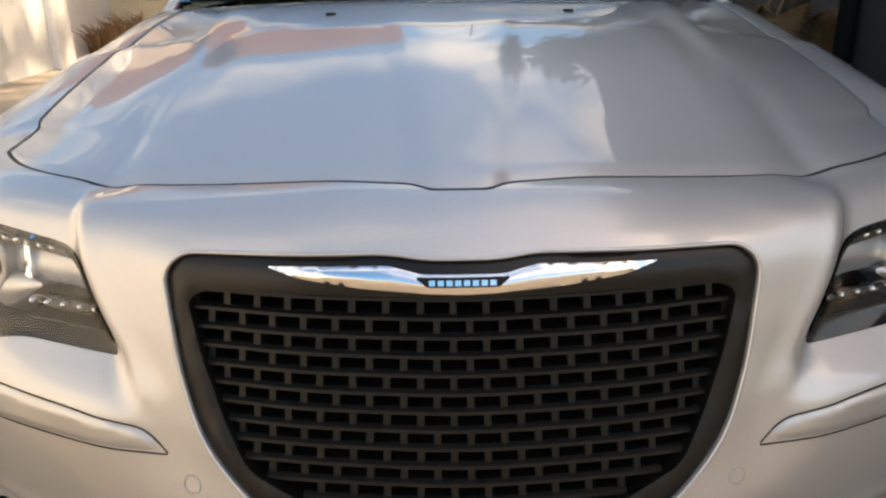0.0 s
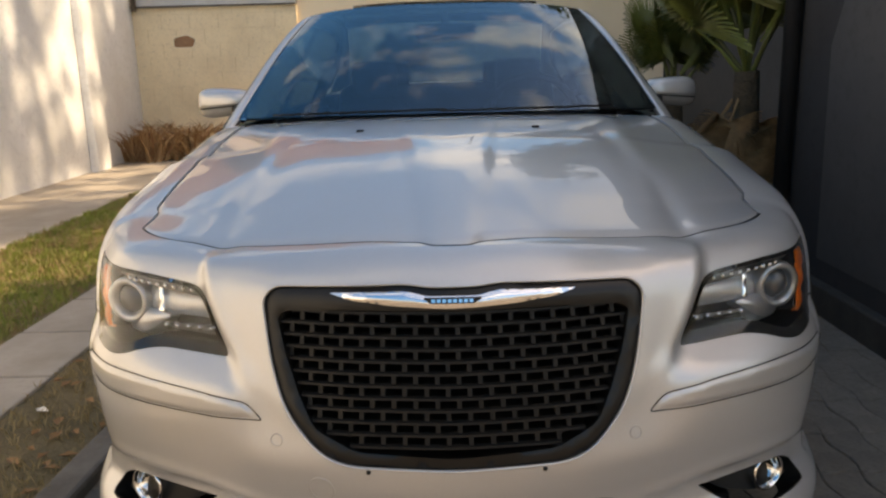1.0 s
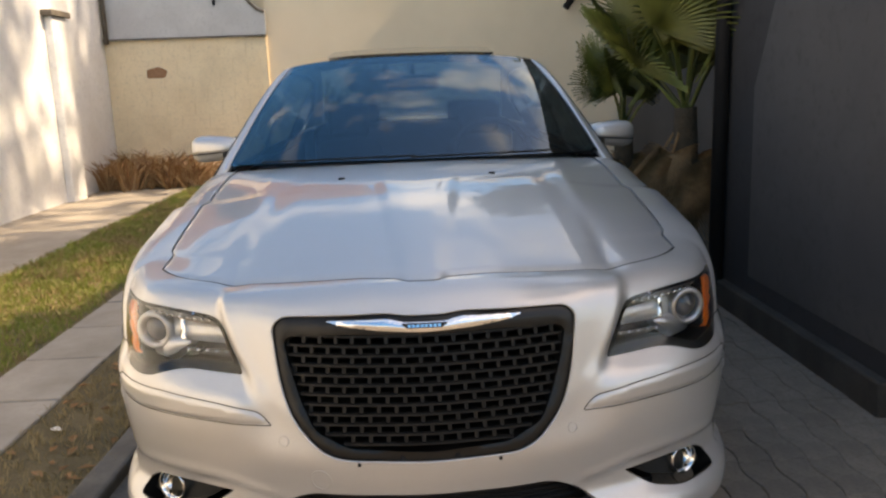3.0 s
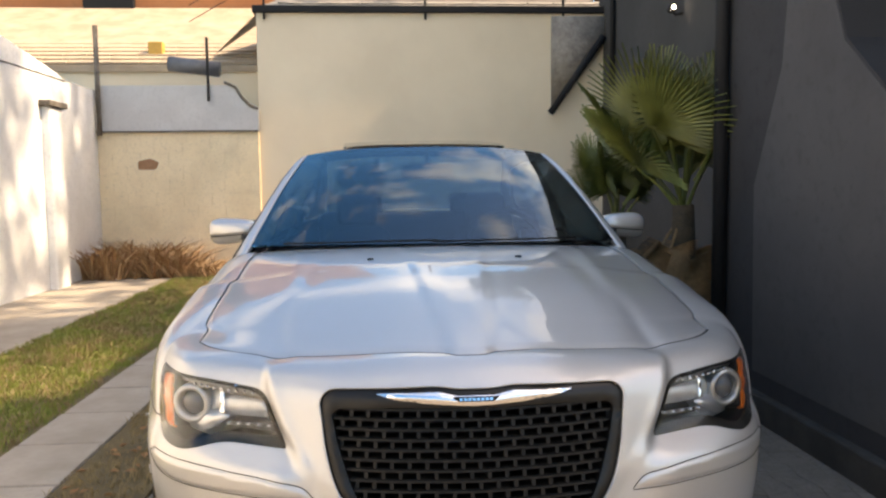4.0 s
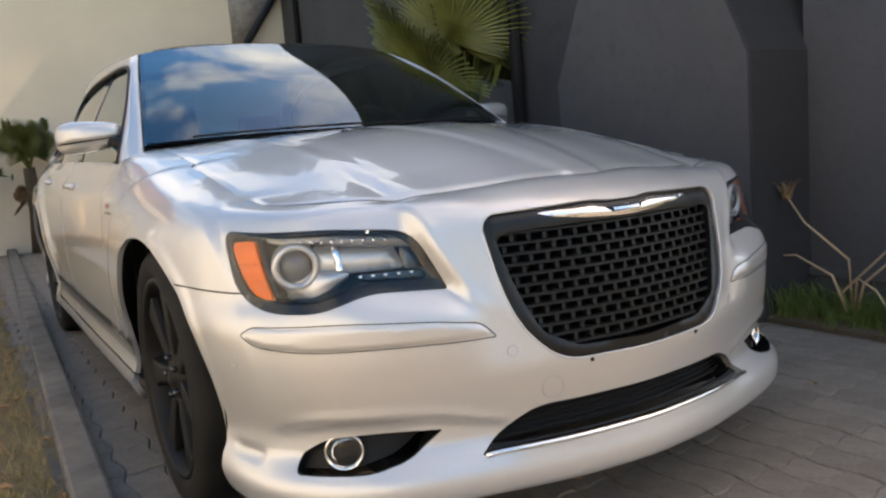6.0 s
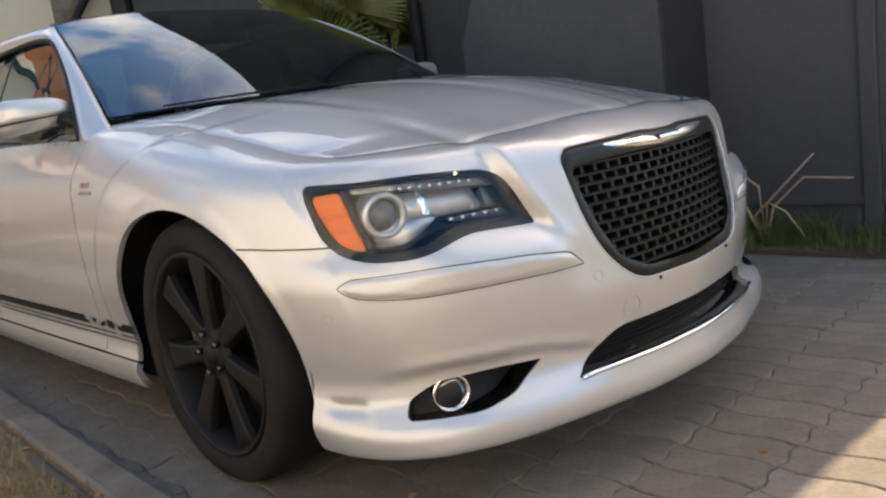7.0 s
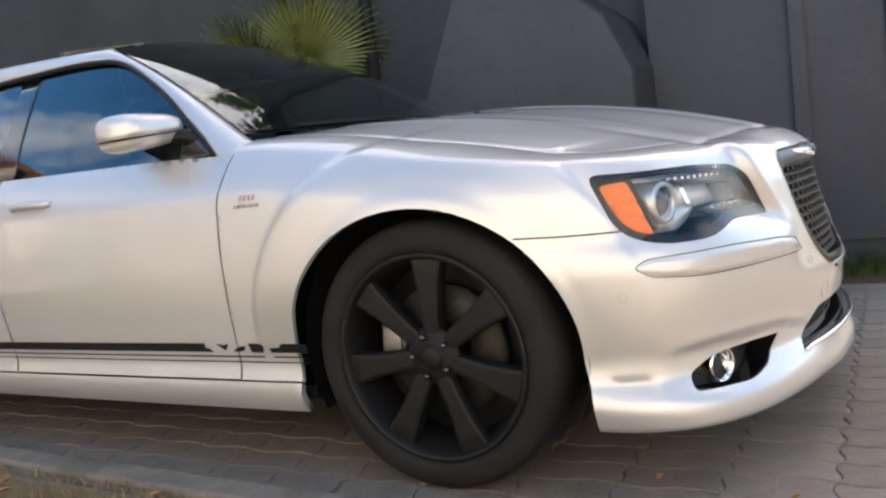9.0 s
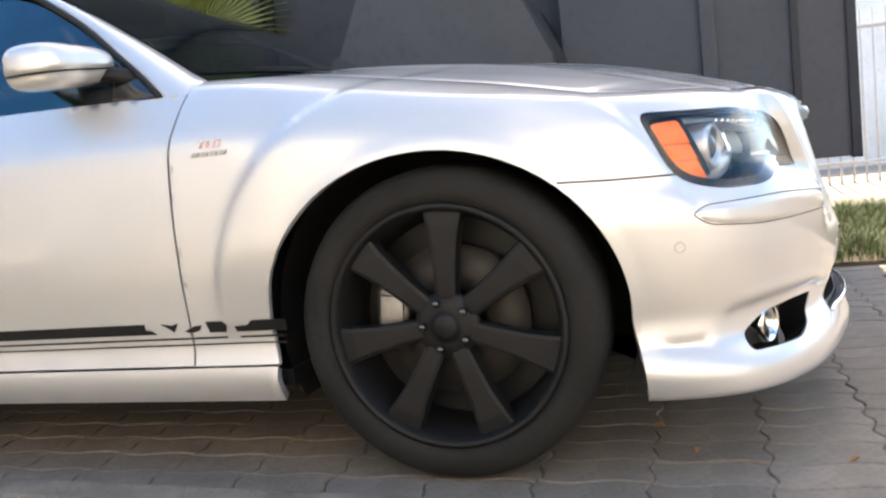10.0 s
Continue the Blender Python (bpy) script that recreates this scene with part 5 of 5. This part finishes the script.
for x in (-1.93, 0.42, 2.48):
    house_part("post", sweep([(x, 9.22, 3.66), (x, 9.22, 4.9)], 0.02, 6), DARKER, "thin dark post")
for zz in (4.23, 4.46, 4.7):
    house_part("wire", sweep([(-3.0, 9.25, zz - 0.6), (-1.93, 9.22, zz), (0.42, 9.22, zz), (2.35, 9.22, zz)], 0.006, 5), DARKER)
house_part("post", sweep([(-2.75, 9.17, 2.48), (-2.75, 9.17, 3.39)], 0.022, 6), DARKER)
# dark lean-to roof edge and rubble in the corner
STONE = surface("rubble_stone", (0.35, 0.31, 0.27), (0.22, 0.19, 0.17), 9.0, 0.95, 0.8, 25.0, 0.02)
corner = part("corner_wall", ([(2.3, 9.17, 2.38), (2.3, 9.17, 3.71), (3.1, 9.17, 3.71), (3.1, 9.17, 3.39)], [(0, 3, 2, 1)]), STONE)
corner.modifiers.new("thickness", "SOLIDIFY").thickness = 0.06
tagged(corner, "rough stone infill in the wall corner", "wall", kind="structure")
tagged(part("verge_board", sweep([(2.25, 9.05, 2.27), (3.05, 9.05, 3.39)], 0.05, 6), DARKER), "dark sloping verge board", "board", kind="structure")

# ---- dark wall: pipes, painted shapes, niche, lamp, gate leaf ----
for px_, y, lo, hi in ((WALL_X, PIPE_Y - 0.06, 0.0, WALL_H), (FAR_X, 8.6, 2.5, 5.6)):
    tagged(part("downpipe", sweep([(px_ - 0.05, y, lo + GZ), (px_ - 0.05, y, hi)], 0.04, 10), DARKER), "black downpipe on the dark wall", "pipe")
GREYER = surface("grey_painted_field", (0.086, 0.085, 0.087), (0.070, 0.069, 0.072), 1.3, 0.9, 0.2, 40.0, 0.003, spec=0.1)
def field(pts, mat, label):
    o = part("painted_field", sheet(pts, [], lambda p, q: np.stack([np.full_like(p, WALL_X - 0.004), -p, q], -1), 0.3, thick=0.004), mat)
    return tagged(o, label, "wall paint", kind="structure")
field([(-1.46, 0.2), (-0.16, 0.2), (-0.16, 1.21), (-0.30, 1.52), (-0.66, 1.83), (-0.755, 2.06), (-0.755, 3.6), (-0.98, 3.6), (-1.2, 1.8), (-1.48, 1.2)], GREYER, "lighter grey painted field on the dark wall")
tagged(box("wall_batten", (FRONT_X - 0.03, -0.68, GZ), (FRONT_X - 0.001, -0.60, 4.0), DARK_SHEET, bevel=0.008), "upright batten on the dark wall", "batten", kind="structure")
tagged(box("wall_batten", (FRONT_X - 0.018, -1.10, 0.13), (FRONT_X - 0.001, END_Y, 0.17), DARK_SHEET, bevel=0.005), "low rail at the foot of the sheet-metal wall", "rail", kind="structure")
gate = empty("gate_leaf", "dark steel gate leaf folded back against the wall", "gate", (FRONT_X, -1.215, 0.50))
for nm, lo, hi in (("gate_panel", (0.0, -0.145, 0.0), (0.03, 0.145, 3.3)), ("gate_frame", (-0.02, -0.165, -0.01), (0.05, -0.115, 3.32)), ("gate_frame", (-0.02, 0.115, -0.01), (0.05, 0.155, 3.32)), ("gate_post", (0.06, 0.09, -0.45), (0.14, 0.165, 3.4))):
    box(nm, lo, hi, DARK_WALL if nm != "gate_panel" else GREYER, gate, bevel=0.006)
EMIT = bpy.data.materials.new("lamp_glow")
EMIT.use_nodes = True
EMIT.node_tree.nodes["Principled BSDF"].inputs["Emission Color"].default_value = (1, 0.98, 0.95, 1)
EMIT.node_tree.nodes["Principled BSDF"].inputs["Emission Strength"].default_value = 40.0
def wall_lamp(y, z):
    l = empty("wall_spotlight", "small wall spotlight, lit, on a black bracket", "wall lamp", (FAR_X, y, z), group="wall spotlights")
    part("bracket", sweep([(0, 0, -0.03), (-0.08, 0, -0.05), (-0.11, 0, 0.0)], 0.015, 8), DARKER, l)
    part("housing", lathe([(0.0, -0.06), (0.04, -0.06), (0.05, 0.03), (0.042, 0.03)], 24, "y"), DARKER, l).location = (-0.12, 0, 0.02)
    part("bulb", lathe([(0.0, -0.066), (0.015, -0.064), (0.018, -0.058)], 20, "y"), EMIT, l).location = (-0.12, 0, 0.02)
wall_lamp(6.05, 3.12)

# ---- plants ----
def fan_leaf(rng, r, stem, lean):
    """A fan palm leaf of folded strips on its stem: (verts, faces), stem foot at the origin, growing along +z and leaning to +x."""
    verts, faces = [], []
    n = 52
    d = Vector((math.sin(lean), 0, math.cos(lean)))
    top = d * stem
    v, f = sweep([(0, 0, 0), d * stem * 0.5 + Vector((0, 0, 0.03)), top], 0.010, 6, taper=[1.4, 1.0, 0.7])
    verts += v
    faces += f
    side = Vector((0, 1, 0))
    for i in range(n):
        a = radians(-118 + 236 * (i + 0.5) / n)
        u = d * math.cos(a) + side * math.sin(a)
        w = d * -math.sin(a) + side * math.cos(a)
        nrm = d.cross(side)
        L = r * (1 - 0.22 * (abs(a) / 2.1) ** 2) * rng.uniform(0.92, 1.05)
        hw = 0.0155 * r / 0.6
        b0 = len(verts)
        for t, k in ((0.04, 0.25), (0.35, 1.0), (0.58, 0.7), (0.82, 0.3), (1.0, 0.03)):
            droop = nrm * (0.16 * r * t * t) + Vector((0, 0, -0.14 * r * t ** 3))
            c = top + u * (L * t) + droop
            verts += [c - w * hw * k, c + nrm * 0.010, c + w * hw * k]
        for j in range(4):
            q = b0 + j * 3
            faces += [(q, q + 1, q + 4, q + 3), (q + 1, q + 2, q + 5, q + 4)]
    return verts, faces
def fan_palm(at, n, r, height, seed):
    rng = random.Random(seed)
    pl = empty("fan_palm", "green fan palm with shaggy trunk growing beside the dark wall", "palm", at)
    v, f = sweep([(0, 0, 0), (0.02, 0.03, height * 0.5), (0.0, 0.0, height)], 0.085, 12, taper=[1.2, 1.0, 0.8])
    part("trunk", (v, f), surface("palm_trunk", (0.10, 0.07, 0.045), (0.06, 0.045, 0.03), 12.0, 0.95, 0.9, 40.0, 0.02), pl)
    for i in range(n):
        ln = radians(rng.uniform(4, 46))
        az = 360 * i / n + rng.uniform(-15, 15)
        lf = part("palm_leaf", fan_leaf(rng, r * rng.uniform(0.8, 1.1), r * rng.uniform(0.7, 1.1), ln), LEAF, pl, smooth=False)
        lf.matrix_basis = pose(0, 0, height * rng.uniform(0.92, 1.02), 0, 0, az)
    for i in range(7):
        lf = part("dead_leaf", fan_leaf(rng, r * 0.5, r * 0.4, radians(rng.uniform(130, 165))), DRY, pl, smooth=False)
        lf.matrix_basis = pose(0, 0, height * rng.uniform(0.7, 0.95), 0, 0, rng.uniform(0, 360))
fan_palm((1.70, 2.30, GZ + 0.0), 12, 0.56, 1.12, 3)
fan_palm((1.68, 3.70, GZ + 0.0), 11, 0.40, 0.95, 5)
fan_palm((-0.56, 8.72, GZ + 0.0), 12, 0.36, 1.05, 8)

def tuft(rng, n, h, spread, droop=0.5):
    """Bent blades of grass or twigs: (verts, faces)."""
    verts, faces = [], []
    for _ in range(n):
        a, r = rng.uniform(0, 6.283), spread * math.sqrt(rng.random())
        x, y = r * math.cos(a), r * math.sin(a)
        b, L = rng.uniform(0, 6.283), h * rng.uniform(0.5, 1.15)
        dx, dy = math.cos(b) * L * droop * rng.uniform(0.2, 1), math.sin(b) * L * droop * rng.uniform(0.2, 1)
        w = h * 0.03 + 0.0015
        b0 = len(verts)
        verts += [(x - w * dy / L, y + w * dx / L, 0), (x + w * dy / L, y - w * dx / L, 0), (x + dx * 0.4 + w * 0.6, y + dy * 0.4, L * 0.65), (x + dx * 0.4 - w * 0.6, y + dy * 0.4, L * 0.65), (x + dx, y + dy, L * 0.95)]
        faces += [(b0, b0 + 1, b0 + 2, b0 + 3), (b0 + 3, b0 + 2, b0 + 4)]
    return verts, faces
def scatter(name, label, category, areas, per_m2, h, mat, seed, spread=0.03, blades=7, droop=0.6):
    rng = random.Random(seed)
    verts, faces = [], []
    for x0, x1, y0, y1, z in areas:
        for _ in range(int((x1 - x0) * (y1 - y0) * per_m2)):
            x, y = rng.uniform(x0, x1), rng.uniform(y0, y1)
            k = noise.noise(Vector((x * 1.3, y * 1.3, seed)))
            if k < -0.25 and rng.random() < 0.7:
                continue
            v, f = tuft(rng, blades, h * rng.uniform(0.6, 1.3), spread, droop)
            b0 = len(verts)
            verts += [(a + x, b + y, c + z) for a, b, c in v]
            faces += [tuple(i + b0 for i in q) for q in f]
    return tagged(part(name, (verts, faces), mat, smooth=False), label, category, kind="stuff")
def blade_mat(name, a, b):
    m, nt, p = mat_nodes(name)
    g = nt.nodes.new("ShaderNodeNewGeometry")
    mix = nt.nodes.new("ShaderNodeMix")
    mix.data_type = "RGBA"
    mix.inputs[6].default_value, mix.inputs[7].default_value = (*a, 1), (*b, 1)
    nt.links.new(g.outputs["Random Per Island"], mix.inputs[0])
    nt.links.new(mix.outputs[2], p.inputs["Base Color"])
    p.inputs["Roughness"].default_value = 0.7
    return m
GRASS = blade_mat("green_grass", (0.12, 0.18, 0.025), (0.28, 0.29, 0.06))
DRYGRASS = blade_mat("dry_grass", (0.32, 0.22, 0.10), (0.19, 0.14, 0.055))
BROWN = blade_mat("brown_brush", (0.27, 0.135, 0.06), (0.47, 0.31, 0.165))
WEED = blade_mat("weed_green", (0.06, 0.11, 0.02), (0.12, 0.15, 0.04))
scatter("grass", "short green lawn grass", "grass", [(-3.1, -2.03, -1.0, 8.4, GZ + 0.02)], 900, 0.045, GRASS, 1)
scatter("dry_grass", "sparse dry grass beside the kerb", "grass", [(-1.59, -1.14, -1.5, 8.8, GZ + 0.018)], 480, 0.035, DRYGRASS, 2, blades=5, droop=1.2)
def brush():
    rng = random.Random(3)
    verts, faces = [], []
    for _ in range(140):
        x, y = -4.3 + 3.0 * rng.random() ** 1.5, rng.uniform(8.35, 9.12)
        v, f = tuft(rng, 34, rng.uniform(0.14, 0.52) * (1.35 if x < -3.0 else 0.7), rng.uniform(0.06, 0.2), rng.uniform(0.9, 1.9))
        b0 = len(verts)
        verts += [(a + x, b + y, c * 0.8 + GZ) for a, b, c in v]
        faces += [tuple(i + b0 for i in q) for q in f]
    tagged(part("dry_brush", (verts, faces), BROWN, smooth=False), "dry brown brush along the block wall", "shrub", kind="stuff")
brush()
scatter("lawn_dry_grass", "yellowed patches in the lawn", "grass", [(-3.1, -2.03, -1.0, 8.4, GZ + 0.02), (-2.75, -2.4, 3.0, 8.0, GZ + 0.02)], 420, 0.05, DRYGRASS, 14, droop=1.1)
scatter("weeds", "green weeds at the foot of the wall", "weeds", [(1.86, 2.18, -1.15, 0.13, GZ + 0.01), (1.90, 2.18, -1.15, 0.13, GZ + 0.01), (1.86, 2.7, -2.6, -1.15, GZ + 0.01), (2.4, 4.6, -2.4, -1.3, GZ + 0.01)], 300, 0.14, WEED, 6, 0.04, 9, 0.8)

def bush(at, r, seed, mat, label, n=260, flat=0.8):
    rng = random.Random(seed)
    verts, faces = [], []
    b = empty("shrub", label, "shrub", at)
    stems = [sweep([(0, 0, 0), (rng.uniform(-r, r) * 0.4, rng.uniform(-r, r) * 0.2, r * 1.2), (rng.uniform(-r, r) * 0.4, rng.uniform(-r, r) * 0.3, r * 2.2)], 0.006, 5) for _ in range(6)]
    for v, f in stems:
        part("stem", (v, f), DRY, b)
    for _ in range(n):
        c = Vector((rng.gauss(0, 0.30), rng.gauss(0, 0.25), rng.gauss(0, 0.26))) * r
        c.z += r * 2.15
        d = Vector((rng.gauss(0, 1), rng.gauss(0, 1), rng.gauss(0, 1))).normalized()
        e = d.cross(Vector((0.3, 0.5, 0.8))).normalized()
        l, w = 0.06 * rng.uniform(0.6, 1.3), 0.019
        k = len(verts)
        verts += [c - d * l, c + e * w, c + d * l, c - e * w]
        faces.append((k, k + 1, k + 2, k + 3))
    part("foliage", (verts, faces), mat, b, smooth=False)
bush((-1.15, 8.85, GZ - 0.03), 0.52, 11, WEED, "spindly green shrub before the beige wall", 260)

# dry plant by the wall
dp = empty("dry_plant", "dead plant with bent pale stems and a dry flower head", "plant", (1.99, -0.2, GZ))
rng = random.Random(5)
PALE = plain("pale_stem", (0.42, 0.30, 0.19), 0.9)
for a, b, c in (((0, 0.02, 0.3), (-0.02, 0.22, 0.46), (-0.03, 0.30, 0.58)), ((0, -0.05, 0.2), (0, -0.2, 0.34), (0, -0.42, 0.33)), ((0.0, 0.05, 0.15), (0, -0.1, 0.30), (0, -0.25, 0.45)), ((0, 0.1, 0.22), (0, 0.28, 0.30), (0, 0.36, 0.29)), ((0, -0.02, 0.22), (-0.03, -0.12, 0.18), (-0.05, -0.22, 0.05))):
    part("stem", sweep([(0, 0, 0), a, b, c], 0.0065, 6, taper=[1.3, 1, 0.8, 0.6]), PALE, dp)
v, f = tuft(rng, 40, 0.09, 0.02, 1.0)
hd = part("flower_head", (v, f), DRY, dp, "dry seed head", smooth=False)
hd.location = (-0.03, 0.30, 0.57)

# fallen leaves and litter on the strip
rng = random.Random(9)
LITTER = plain("pale_litter", (0.72, 0.66, 0.58), 0.8)
DEAD = plain("dead_leaf_brown", (0.30, 0.15, 0.06), 0.8)
for i in range(130):
    k = i < 7
    x, y = (rng.uniform(-1.56, -1.18), rng.uniform(-0.5, 7)) if i < 105 else (rng.uniform(-0.9, 1.6), rng.uniform(-2.2, 0.2))
    w = rng.uniform(0.02, 0.04) if not k else rng.uniform(0.025, 0.045)
    if i >= 105:
        w *= 0.45
    z0 = GZ + (0.03 if i < 105 else 0.004)
    v = [(-w, 0, 0.003), (-w * 0.2, w * 0.55, 0.012), (w, w * 0.1, 0.006), (w * 0.1, -w * 0.5, 0.010), (0, 0, 0.0)]
    o = part("fallen_leaf", (v, [(0, 4, 1), (1, 4, 2), (2, 4, 3), (3, 4, 0)]), LITTER if k else DEAD, smooth=False)
    o.matrix_basis = pose(x, y, z0, 0, 0, rng.uniform(0, 360))
    tagged(o, "pale scrap of litter on the grass" if k else "curled brown fallen leaf", "litter" if k else "leaf", group="fallen leaves")

# ---- trees behind the dark wall, which dapple the light on the yard ----
def tree(at, h, spread, seed):
    rng = random.Random(seed)
    t = empty("tree", "broad leafy tree behind the dark wall", "tree", at)
    BARK = surface("bark", (0.14, 0.10, 0.07), (0.09, 0.065, 0.05), 8.0, 0.95, 0.9, 30.0, 0.03)
    part("trunk", sweep([(0, 0, 0), (0.05, 0.1, h * 0.35), (0, 0, h * 0.62)], 0.17, 10, taper=[1.2, 0.9, 0.6]), BARK, t)
    verts, faces = [], []
    for i in range(11):
        a = 6.283 * i / 11 + rng.uniform(-0.3, 0.3)
        tip = Vector((math.cos(a) * spread * rng.uniform(0.5, 1), math.sin(a) * spread * rng.uniform(0.5, 1), h * rng.uniform(0.68, 1.0)))
        mid = Vector((tip.x * 0.4, tip.y * 0.4, h * 0.66))
        part("limb", sweep([(0, 0, h * rng.uniform(0.4, 0.6)), mid, tip], 0.06, 6, taper=[1.2, 0.8, 0.3]), BARK, t)
        for _ in range(13):
            k = rng.uniform(0.25, 1.1)
            c0 = mid.lerp(tip, k) + Vector((rng.gauss(0, 0.5), rng.gauss(0, 0.5), rng.gauss(0, 0.45)))
            for _ in range(34):
                c = c0 + Vector((rng.gauss(0, 0.30), rng.gauss(0, 0.30), rng.gauss(0, 0.24)))
                d = Vector((rng.gauss(0, 1), rng.gauss(0, 1), rng.gauss(0, 0.5))).normalized()
                e = d.cross(Vector((0.2, 0.4, 0.9))).normalized()
                l = rng.uniform(0.12, 0.21)
                q = len(verts)
                verts += [c - d * l, c + e * l * 0.45, c + d * l, c - e * l * 0.45]
                faces.append((q, q + 1, q + 2, q + 3))
    part("crown", (verts, faces), blade_mat("tree_leaf", (0.05, 0.09, 0.02), (0.10, 0.13, 0.03)), t, smooth=False)
tree((12.0, 5.3, GZ), 24.3, 3.8, 21)
tree((4.6, 15.0, GZ), 11.0, 2.4, 22)

# ---- beyond the gate: railing and pale street wall ----
rail_f = empty("railing", "pale grey steel railing by the street", "fence", (7.5, -2.6, GZ))
part("top_rail", sweep([(0, -3.0, 1.75), (0, 1.2, 1.75)], 0.025, 6), GREY_BAND, rail_f)
part("low_rail", sweep([(0, -3.0, 0.25), (0, 1.2, 0.25)], 0.025, 6), GREY_BAND, rail_f)
for i in range(32):
    part("bar", sweep([(0, -2.98 + i * 0.13, 0.0), (0, -2.98 + i * 0.13, 1.95)], 0.014, 6), GREY_BAND, rail_f)
slab("wall_street", 11.0, 11.3, -9.0, 4.0, -0.2, 2.6, WHITE_WALL, "pale wall across the street", "wall")
slab("pavement", 4.8, 11.0, -9.0, 1.0, -0.05, 0.02, CONCRETE, "sunlit concrete pavement by the street", "pavement")
slab("wall_front", -30, 30, -14.3, -14.0, -0.2, 2.8, BEIGE_WALL, "beige wall across the street", "wall")

# ---- slabs of the walkway ----
wk = slab("path", -2.02, -1.595, -9.0, 9.0, -0.056, 0.004, SOIL, "walkway of concrete slabs", "path")
y = -2.2
rng = random.Random(31)
while y < 9.0:
    L = rng.choice((0.55, 0.6, 0.62))
    bm = bmesh.new()
    bm_box(bm, (-2.015, y + 0.008, GZ + 0.0), (-1.60, min(y + L - 0.008, 8.99), GZ + 0.03 + rng.uniform(-0.003, 0.003)), 0.008)
    part("paving_slab", bm, CONCRETE, wk, smooth=False)
    y += L
tagged(box("path_far", (-2.015, -9.0, GZ), (-1.60, -2.2, GZ + 0.028), CONCRETE), "concrete slab walkway", "path", kind="structure")

# ---- driveway pavers with wavy edges ----
PV = mat_nodes("paver_stone")
nt, pb = PV[1], PV[2]
oi = nt.nodes.new("ShaderNodeObjectInfo")
cA = noise_mix(nt, 9.0, 0.35, 0.7, (0.205, 0.168, 0.134), (0.145, 0.119, 0.095))
cB = noise_mix(nt, 60.0, 0.45, 0.8, cA, (0.115, 0.096, 0.076))
hs = nt.nodes.new("ShaderNodeHueSaturation")
mr = nt.nodes.new("ShaderNodeMapRange")
mr.inputs["To Min"].default_value, mr.inputs["To Max"].default_value = 0.86, 1.12
nt.links.new(oi.outputs["Random"], mr.inputs["Value"])
nt.links.new(mr.outputs[0], hs.inputs["Value"])
nt.links.new(cB, hs.inputs["Color"])
nt.links.new(hs.outputs[0], pb.inputs["Base Color"])
pb.inputs["Roughness"].default_value = 0.88
add_bump(nt, pb, 130.0, 0.5, 0.003)
PAVER_MAT = PV[0]
PW, PL, PH = 0.122, 0.248, 0.05
def paver_outline(inset, n=7):
    """Half-sine edges that interlock with the neighbours."""
    wave = lambda t: 0.011 * math.sin(2 * math.pi * t)
    a, b = PW / 2 - inset, PL / 2 - inset
    ys = [-b + 2 * b * i / (n - 1) for i in range(n)]
    right = [(a + wave(i / (n - 1)), y) for i, y in enumerate(ys)]
    left = [(-a + wave(i / (n - 1)), y) for i, y in enumerate(ys)]
    wv = lambda t: 0.009 * math.sin(2 * math.pi * t)
    xs = [i / (n - 1) for i in range(1, n - 1)]
    top = [(a - 2 * a * t, b + wv(t)) for t in xs]
    low = [(-a + 2 * a * t, -b + wv(1 - t)) for t in xs]
    return right + top + left[::-1] + low
def paver_geo():
    o, i = paver_outline(0.0012), paver_outline(0.005)
    n = len(o)
    v = [(x, y, -0.012) for x, y in o] + [(x, y, -0.0035) for x, y in o] + [(x, y, 0.0) for x, y in i]
    f = [tuple(range(2 * n, 3 * n))]
    for k in range(n):
        j = (k + 1) % n
        f += [(k, j, n + j, n + k), (n + k, n + j, 2 * n + j, 2 * n + k)]
    return v, f
gv, gf = paver_geo()
pm = bpy.data.meshes.new("paver")
pm.from_pydata(gv, [], gf)
pm.materials.append(PAVER_MAT)
drive = bpy.data.objects["driveway"]
rng = random.Random(12)
verts, faces = [], []
nx_, row = int(3.1 / PW), 0
y = -4.5
while y < 8.8:
    for i in range(nx_):
        x = -1.25 + PW * (i + 0.5)
        if x > 1.85 - PW * 0.45 or (y > PIPE_Y and x > 1.66):
            continue
        dz, tx, ty = rng.uniform(-0.002, 0.002), rng.uniform(-0.6, 0.6), rng.uniform(-0.6, 0.6)
        if -2.6 < y < 0.55 and len(drive.children) < 298:
            o = new("paver", pm)
            o.parent = drive
            o.matrix_basis = pose(x, y, GZ + dz, tx, ty, 0)
        else:
            b0 = len(verts)
            verts += [(x + a, y + b, GZ + dz + c) for a, b, c in gv]
            faces += [tuple(q + b0 for q in f) for f in gf]
    y += PL
    row += 1
tagged(part("far_pavers", (verts, faces), PAVER_MAT, smooth=False), "grey-brown interlocking concrete pavers", "pavers", kind="stuff")
slab("driveway_near", -1.30, 1.85, -9.0, -4.65, -0.068, -0.002, PAVER, "grey-brown paved driveway behind the camera", "driveway")
